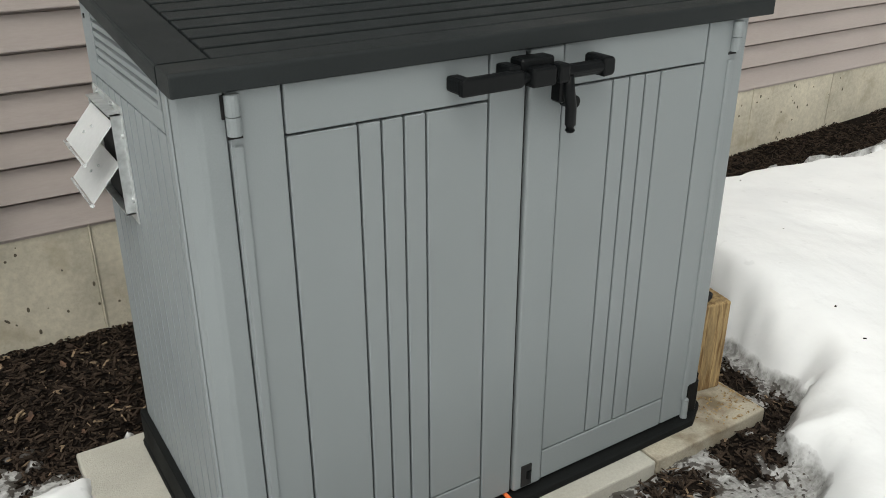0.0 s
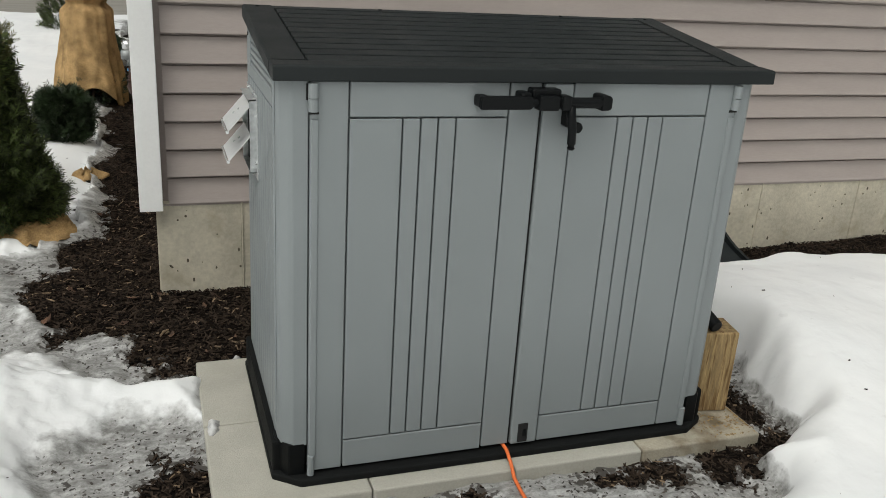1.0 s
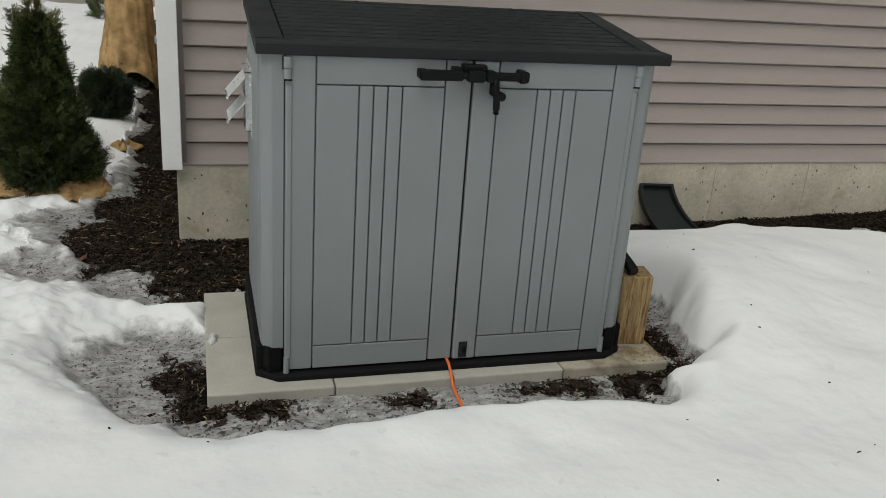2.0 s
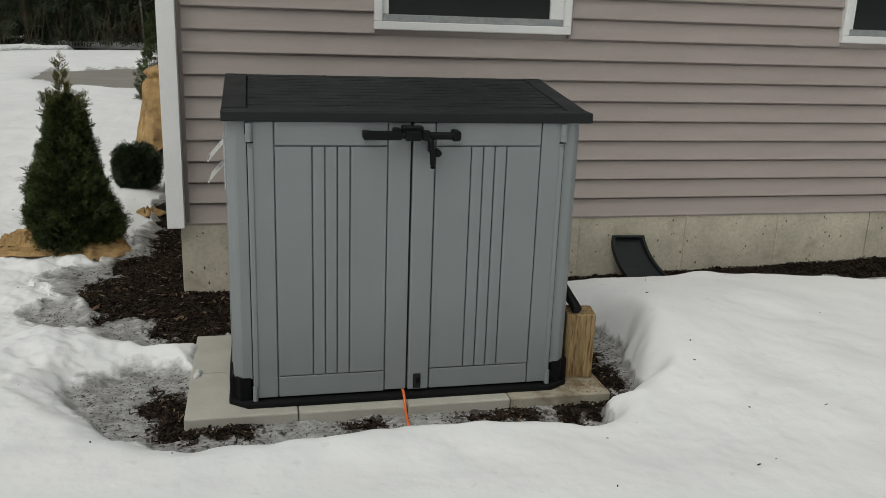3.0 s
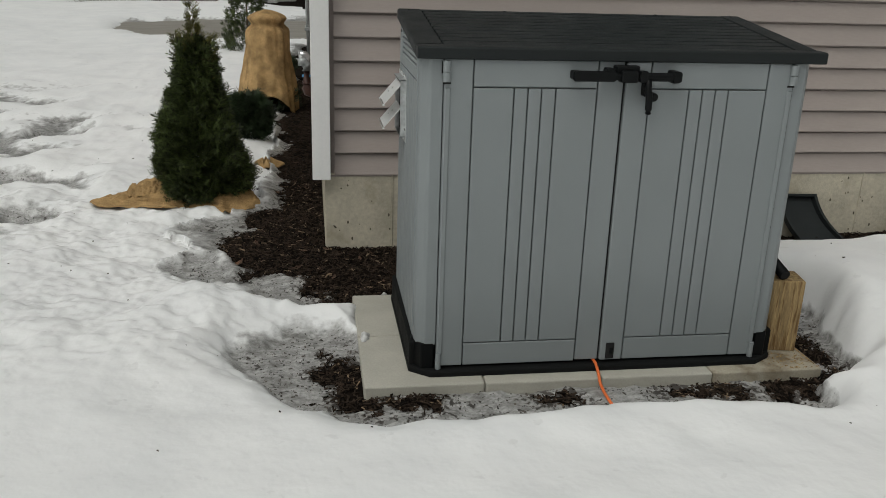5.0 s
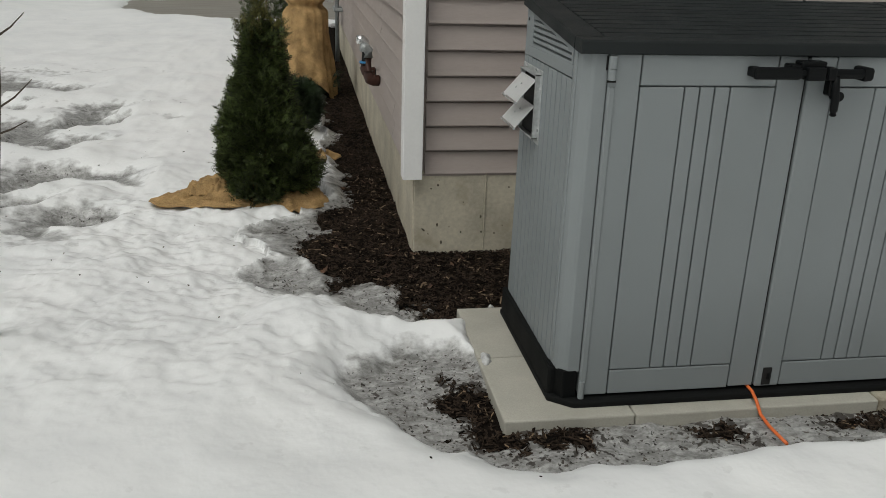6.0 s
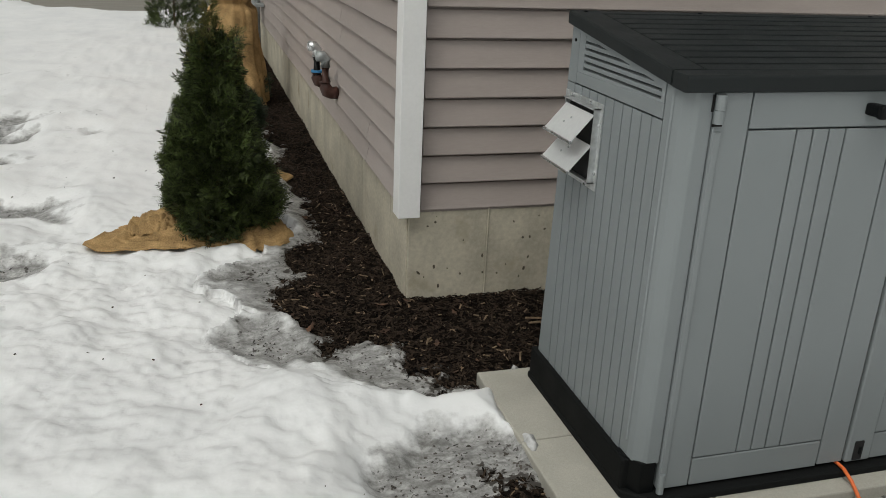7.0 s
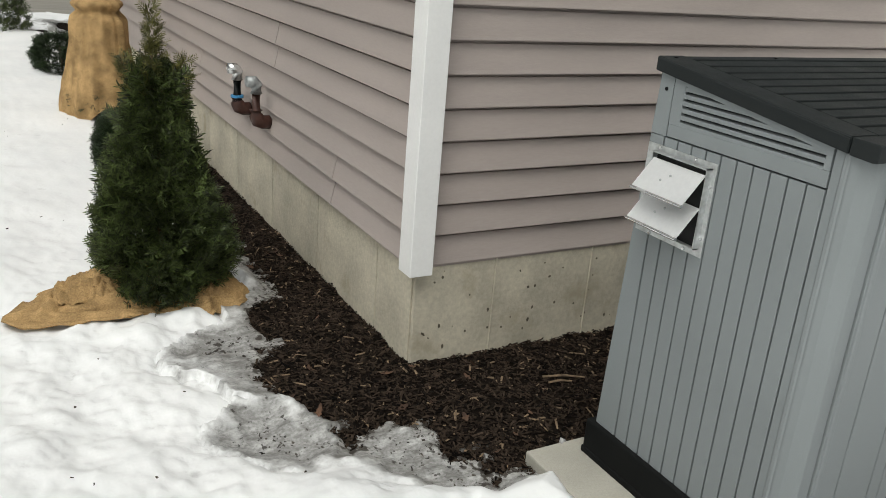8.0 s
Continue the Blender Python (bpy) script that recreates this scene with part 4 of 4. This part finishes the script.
def cloth(rings, profile, seed, lump, mat, name, parent, thick=0.006):
    """Burlap draped round an upright axis: profile gives radius and height along s from 0 to 1."""
    r = np.random.RandomState(seed)
    ph = r.rand(6) * 6.28
    verts, faces, seg = [], [], 96
    for layer in (0, 1):
        for i in range(rings + 1):
            s = i / rings
            for k in range(seg):
                a = 2 * math.pi * k / seg
                rad, z = profile(s, a)
                f = 1 + lump * (0.5 * math.sin(5 * a + ph[0] + 2 * s) + 0.35 * math.sin(9 * a + ph[1] - 3 * s) + 0.3 * math.sin(14 * a + ph[2] + 5 * s) + 0.3 * math.sin(3 * a + 8 * s + ph[3]))
                rad = rad * f - layer * thick
                verts.append((math.cos(a) * rad, math.sin(a) * rad, z + 0.02 * math.sin(4 * a + ph[4]) * lump * 4 - layer * thick * 0.5))
    m = (rings + 1) * seg
    for layer in (0, 1):
        for i in range(rings):
            for k in range(seg):
                a, b = layer * m + i * seg + k, layer * m + i * seg + (k + 1) % seg
                q = (a, b, b + seg, a + seg)
                faces.append(q if layer == 0 else q[::-1])
    for i in (0, rings):
        for k in range(seg):
            a, b = i * seg + k, i * seg + (k + 1) % seg
            faces.append((a, b, b + m, a + m))
    return raw(name, verts, faces, mat, parent, smooth=True)


def sack(s, a):
    z = 0.02 + 0.05 * math.sin(3 * a) * (1 - s) + 0.10 * max(0, math.cos(a + 1.35)) ** 4 * (1 - s) ** 2 + 0.9 * s
    drape = 1 - 2 * abs(noise.noise(Vector((2.6 * math.cos(a), 2.6 * math.sin(a), 0.9 * s))))
    fold = 0.03 * (1 - 0.6 * s) * drape + 0.03 * noise.noise(Vector((1.6 * math.cos(a), 1.6 * math.sin(a), 2.2 * s))) + 0.006 * noise.noise(Vector((9 * math.cos(a), 9 * math.sin(a), 7 * s)))
    return 0.26 - 0.1 * s + 0.008 * math.sin(9 * s) + fold - 0.05 * math.exp(-((s - 0.86) / 0.04) ** 2) - 0.155 * max(0, (s - 0.9) / 0.1) ** 2, z


cloth(56, sack, 5, 0.02, BURLAP, "burlap_sack", wrapped)
skirt = thing("burlap_skirt", "tan burlap sheet pulled down round the foot of the arborvitae", "burlap")
skirt.location = (-0.50, 3.74, 0.128)


def foot(s, a):
    """Spread wide towards the lawn, narrow towards the bed, with rucked folds."""
    stretch = 1 + 0.45 * max(0, math.cos(a - 3.1)) ** 3 + 0.95 * s * max(0, math.cos(a - 3.42)) ** 26 + 0.25 * max(0, math.cos(a + 0.35)) ** 2 - 0.3 * max(0, math.cos(a + 1.57)) ** 2
    at = Vector((math.cos(a) * (0.5 + s), math.sin(a) * (0.5 + s), 0.3 * s))
    ruck = 0.03 * (1 - 2.4 * abs(noise.noise(at * 3.1))) + 0.02 * (1 - 2.4 * abs(noise.noise(at * 8.3))) + 0.009 * (1 - 2.4 * abs(noise.noise(at * 21.0)))
    return (0.15 + 0.13 * s + 0.03 * noise.noise(at * 2.0)) * stretch, 0.028 * (1 - s) ** 1.4 * (1 + 0.8 * max(0, math.cos(a - 2.9))) - 0.012 - 0.05 * s * s * (1 - 0.8 * max(0, math.cos(a - 3.3))) + ruck * 0.5


cloth(44, foot, 6, 0.05, BURLAP, "burlap_sheet", skirt)


def heap(s, a):
    """A rucked mound of gathered cloth, highest at its middle."""
    at = Vector((math.cos(a) * s, math.sin(a) * s, 0.4))
    return (0.015 + 0.13 * s) * (1 + 0.3 * math.cos(2 * a)), 0.085 * (1 - s * s) - 0.015 + 0.03 * noise.noise(at * 5) + 0.02 * (1 - 2.4 * abs(noise.noise(at * 11))) * s


gathered = cloth(22, heap, 16, 0.06, BURLAP, "gathered_fold", skirt)
gathered.location = (-0.21, -0.01, 0.02)
scrap = thing("burlap_scrap", "torn tan burlap scrap lying on the mulch", "burlap")
scrap.location = (-0.16, 4.7, 0.06)
cloth(6, lambda s, a: (0.03 + 0.07 * s * (1 + 0.5 * math.sin(2 * a)), 0.05 * (1 - s)), 9, 0.25, BURLAP, "burlap_sheet", scrap)

sapling = thing("sapling", "thin bare sapling with short twigs standing in the snow", "tree")
sapling.location = (-1.33, 2.0, 0.08)
part("stem", tube([(0, 0, -0.05), (0.08, 0, 0.5), (0.135, 0.01, 0.9), (0.175, 0, 1.25), (0.19, 0, 1.5)], [0.009, 0.007, 0.006, 0.005, 0.002], 7), BARK, sapling)
for z, dx, dz in ((0.75, 0.09, 0.04), (0.83, 0.11, 0.09), (0.88, -0.08, 0.06), (1.05, 0.08, 0.07), (1.2, -0.09, 0.08)):
    part("twig", tube([(0.145 * z, 0, z), (0.145 * z + dx * 0.5, 0.01, z + dz * 0.4), (0.145 * z + dx, 0.02, z + dz)], [0.004, 0.003, 0.0012], 6), BARK, sapling)
meter = thing("gas_riser", "grey utility pipes rising along the gable wall", "pipe")
for y, r in ((9.3, 0.03), (9.55, 0.022)):
    part("riser", tube([(WALL_X - 0.07, y, 0.0), (WALL_X - 0.07, y, 0.9), (WALL_X - 0.06, y, 1.5)], r, 12), ALLOY, meter, smooth=True)
part("bracket", box(WALL_X - 0.11, WALL_X - 0.005, 9.25, 9.6, 0.62, 0.66, bevel=0.004), ALLOY, meter)

# ---------------------------------------------------------------- woodland beyond the driveway
def woodland_tree(name, label, x, y, h, r, mat, seed, limbs=10, lean=0.0):
    g = random.Random(seed)
    t = thing(name, label, "tree", "woods beyond the driveway")
    t.location = (x, y, 0)
    pts = [(lean * s * h + 0.05 * math.sin(5 * s + seed), 0.05 * math.cos(4 * s + seed), -0.1 + s * h) for s in (0, 0.25, 0.5, 0.75, 1.0)]
    part("trunk", tube(pts, [r * 1.15, r, r * 0.8, r * 0.55, r * 0.2], 9), mat, t, smooth=True)
    bm = bmesh.new()
    for _ in range(limbs):
        s = g.uniform(0.12, 0.95)
        a, ln = g.uniform(0, 6.28), g.uniform(0.5, 1.6) * (1.1 - s)
        p = Vector((lean * s * h, 0, s * h))
        q = p + Vector((math.cos(a) * ln, math.sin(a) * ln, ln * g.uniform(0.1, 0.7)))
        add_rod(bm, p, q, r * 0.2, r * 0.06, 5)
        for _ in range(3):
            u = p.lerp(q, g.uniform(0.4, 1))
            add_rod(bm, u, u + Vector((g.uniform(-0.4, 0.4), g.uniform(-0.4, 0.4), g.uniform(-0.1, 0.4))), r * 0.06, r * 0.02, 4)
    tagged(part("limbs", bm, mat, t), kind="stuff")
    return t


woodland_tree("birch_tree", "thick pale grey birch trunk at the edge of the woods", -7.78, 26.0, 12, 0.25, BIRCH, 1, 8, -0.05)
woodland_tree("birch_tree", "thin white birch trunk beside a thicker one", -7.3, 26.3, 11, 0.07, BIRCH, 2, 8, -0.03)
woodland_tree("birch_tree", "thin white birch trunk beside a thicker one", -7.02, 26.1, 11, 0.11, BIRCH, 3, 8, 0.02)
rng = random.Random(21)
for k in range(64):
    y = rng.uniform(27, 56)
    x = rng.uniform(-0.36, 0.06) * (y + 2) + rng.uniform(-1, 1)
    woodland_tree("woodland_tree", "bare dark woodland tree", x, y, rng.uniform(7, 13), rng.choice((0.035, 0.05, 0.06, 0.09, 0.13)), BARK if rng.random() < 0.82 else BIRCH, 100 + k, 9, rng.uniform(-0.05, 0.05))
for k, (x, y, h, w) in enumerate(((-5.4, 29, 9, 1.5), (-4.6, 31, 9, 1.7), (-2.2, 33, 9, 1.6), (-10.5, 32, 10, 2.0), (-0.9, 38, 10, 2.2), (-8.3, 39, 11, 2.3), (-13, 38, 11, 2.4), (-5.5, 44, 12, 2.6), (-11, 46, 12, 2.6), (-6.3, 28.2, 7, 1.3), (-3.4, 30, 8, 1.5), (-7.2, 34, 9, 1.8), (-1.6, 29.5, 7, 1.4), (-3.6, 37, 10, 2.2), (-9.4, 30.5, 8, 1.6))):
    vv, ff = spray_cloud(40 + k, 900, lambda u: 0.2 + (h - 0.2) * u ** 1.2, lambda z: w * (1 - z / h) + 0.1, 0.5, -0.1, 4)
    shrub("spruce_tree", "dark evergreen in the woods", "tree", x, y, 0, vv, ff, YEW, h, 0.12)
bm = bmesh.new()
for _ in range(2600):
    y = rng.uniform(25.5, 44)
    x = rng.uniform(-0.4, 0.08) * (y + 2)
    p = Vector((x, y, 0.2))
    add_rod(bm, p, p + Vector((rng.uniform(-0.5, 0.5), rng.uniform(-0.3, 0.3), rng.uniform(0.5, 1.0 + 2.6 * rng.random() ** 2))), 0.009, 0.003, 3)
brush = part("brush", bm, UNDERGROWTH)
tagged(brush, "thin bare undergrowth stems of the woods", "undergrowth", kind="stuff")
bm = bmesh.new()
for i in range(41):
    a = radians(-70 + 140 * i / 40)
    for z in (-1, 22 + 2.5 * math.sin(i * 1.7)):
        bm.verts.new((75 * math.sin(a), 75 * math.cos(a) - 10, z))
bm.verts.ensure_lookup_table()
for i in range(40):
    bm.faces.new([bm.verts[k] for k in (2 * i, 2 * i + 2, 2 * i + 3, 2 * i + 1)])
backdrop = part("backdrop", bm, WOODS)
tagged(backdrop, "distant brown leafless woods", "woods", kind="structure")

# ---------------------------------------------------------------- bark chips and litter
def chips(name, label, count, area, seed, mat, keep, lift, size=(0.008, 0.045)):
    r = np.random.RandomState(seed)
    x, y = r.uniform(area[0], area[1], count), r.uniform(area[2], area[3], count)
    h, thin, bare, thick = snow_shape(x, y)
    gz = ground_height(x, y)
    slab = away(x, y, [(0.44, 1.56, 1.92, 1.56, 0.12), (0.44, 2.19, 1.92, 2.19, 0.12), (0.7, 1.87, 1.7, 1.87, 0.4)])
    ok = keep(x, y, h, bare, thick) & (slab > 0.0) & ~((y > WALL_Y + 0.01) & (x > WALL_X + 0.03)) & ~((x > 0.312) & (x < 2.05) & (y > 1.435) & (y < 2.317))
    x, y, gz, h = x[ok], y[ok], gz[ok], h[ok]
    z = np.maximum(gz, gz + h) if lift else gz
    verts, faces = [], []
    for i in range(len(x)):
        ln, wd, th = r.uniform(*size) * (0.5 + r.rand()), r.uniform(0.003, 0.009), r.uniform(0.0015, 0.004)
        m = Matrix.Translation((x[i], y[i], z[i] + (0.006 * r.rand() - 0.004 if lift else 0.003 + 0.006 * r.rand()))) @ Euler((r.randn() * 0.25, r.randn() * 0.3, r.rand() * 6.28)).to_matrix().to_4x4()
        i0 = len(verts)
        for a, b, c in ((-1, -0.6, -1), (1, -0.9, -1), (0.8, 1, -1), (-0.9, 0.7, -1), (-1, -0.6, 1), (1, -0.9, 1), (0.8, 1, 1), (-0.9, 0.7, 1)):
            verts.append(m @ Vector((a * ln / 2, b * wd / 2, c * th / 2)))
        faces += [tuple(i0 + k for k in q) for q in ((3, 2, 1, 0), (4, 5, 6, 7), (0, 1, 5, 4), (1, 2, 6, 5), (2, 3, 7, 6), (3, 0, 4, 7))]
    return tagged(raw(name, verts, faces, mat), label, "mulch", kind="stuff")


chips("mulch_chips", "loose dark brown bark chips", 175000, (-0.7, 5.3, 1.15, 4.7), 5, CHIP, lambda x, y, h, b, t: (b < 0.03), False, (0.005, 0.04))
chips("mulch_chips", "loose dark brown bark chips along the gable wall", 14000, (-0.45, 0.22, 4.7, 9.5), 6, CHIP, lambda x, y, h, b, t: (b < 0.03), False, (0.015, 0.06))
chips("mulch_chips", "bark chips frozen into thin grey ice", 17000, (-0.8, 2.5, 1.1, 3.8), 7, ICE_CHIP, lambda x, y, h, b, t: (b >= 0.03) & (t < 0.0), True, (0.003, 0.015))
chips("pale_chips", "pale dry bark chips", 2600, (-0.6, 2.3, 1.1, 4.5), 8, LIGHT_CHIP, lambda x, y, h, b, t: (b < 0.02), False)
chips("litter", "dark specks of litter lying on the snow", 420, (-4, 4, -1.5, 7), 9, CHIP, lambda x, y, h, b, t: (t > 0.05), True, (0.003, 0.010))

def dry_leaves(count, seed):
    """Curled brown leaves lying in the bed beside the gable wall, each a lobed blade with a midrib fold."""
    r = np.random.RandomState(seed)
    verts, faces = [], []
    while len(faces) < count * 12:
        x, y = r.uniform(-0.3, 0.5), r.uniform(2.3, 5.0)
        if float(snow_shape(np.array([x]), np.array([y]))[2][0]) > 0 or (x > WALL_X - 0.03 and y > WALL_Y - 0.03):
            continue
        m = Matrix.Translation((x, y, float(ground_height(np.array([x]), np.array([y]))[0]) + 0.012)) @ Euler((r.randn() * 0.3, r.randn() * 0.3, r.rand() * 6.28)).to_matrix().to_4x4()
        ln, curl = r.uniform(0.012, 0.028), r.uniform(0.1, 0.5)
        i0 = len(verts)
        for k in range(7):
            u = k / 6
            w = ln * (0.05 + 0.36 * math.sin(math.pi * u) * (1 + 0.35 * math.sin(5 * math.pi * u)))
            lift = curl * ln * (2 * u - 1) ** 2
            verts += [m @ Vector(((u - 0.5) * ln * 2, -w, lift + 0.35 * w)), m @ Vector(((u - 0.5) * ln * 2, 0, lift)), m @ Vector(((u - 0.5) * ln * 2, w, lift + 0.35 * w))]
        for k in range(6):
            a = i0 + 3 * k
            faces += [(a, a + 1, a + 4, a + 3), (a + 1, a + 2, a + 5, a + 4)]
    return tagged(raw("dry_leaves", verts, faces, DRY_LEAF), "curled reddish brown dead leaves on the mulch", "leaves", kind="stuff")


dry_leaves(24, 15)
for x, y, a, ln in ((0.72, 2.66, -22, 0.16), (0.69, 2.64, -14, 0.09), (0.22, 2.58, 60, 0.06)):
    stick = part("stick", moved(tube([(-ln / 2, 0, 0), (0, 0.004, 0.004), (ln / 2, 0, 0)], [0.004, 0.0045, 0.003], 6), pose(x, y, float(ground_height(np.array([x]), np.array([y]))[0]) + 0.016, 0, 0, a)), LIGHT_CHIP)
    tagged(stick, "pale splintered stick lying on the mulch", "stick")

r = np.random.RandomState(31)
dust_v, dust_f = [], []
for _ in range(500):
    a, d = r.rand() * 6.28, 0.06 + 0.11 * r.rand()
    p = Vector((min(2.03, 1.965 + math.cos(a) * d), max(1.455, 1.64 + math.sin(a) * d * 1.3), 0.0445))
    q, w = Vector((r.randn(), r.randn(), 0)).normalized() * (0.003 + 0.005 * r.rand()), 0.0015
    n = Vector((-q.y, q.x, 0)).normalized() * w
    i0 = len(dust_v)
    dust_v += [p - q, p + n, p + q, p - n, p + Vector((0, 0, 0.003))]
    dust_f += [(i0, i0 + 1, i0 + 4), (i0 + 1, i0 + 2, i0 + 4), (i0 + 2, i0 + 3, i0 + 4), (i0 + 3, i0, i0 + 4)]
tagged(raw("sawdust", dust_v, dust_f, WOOD), "pale sawdust round the foot of the post", "sawdust", kind="stuff")

# ---------------------------------------------------------------- siding courses of both walls
lay_courses(wall_front, front_spans, lambda a, b, z: pose(a, WALL_Y, z))
lay_courses(wall_left, left_spans, lambda a, b, z: pose(WALL_X, b, z, 0, 0, -90))
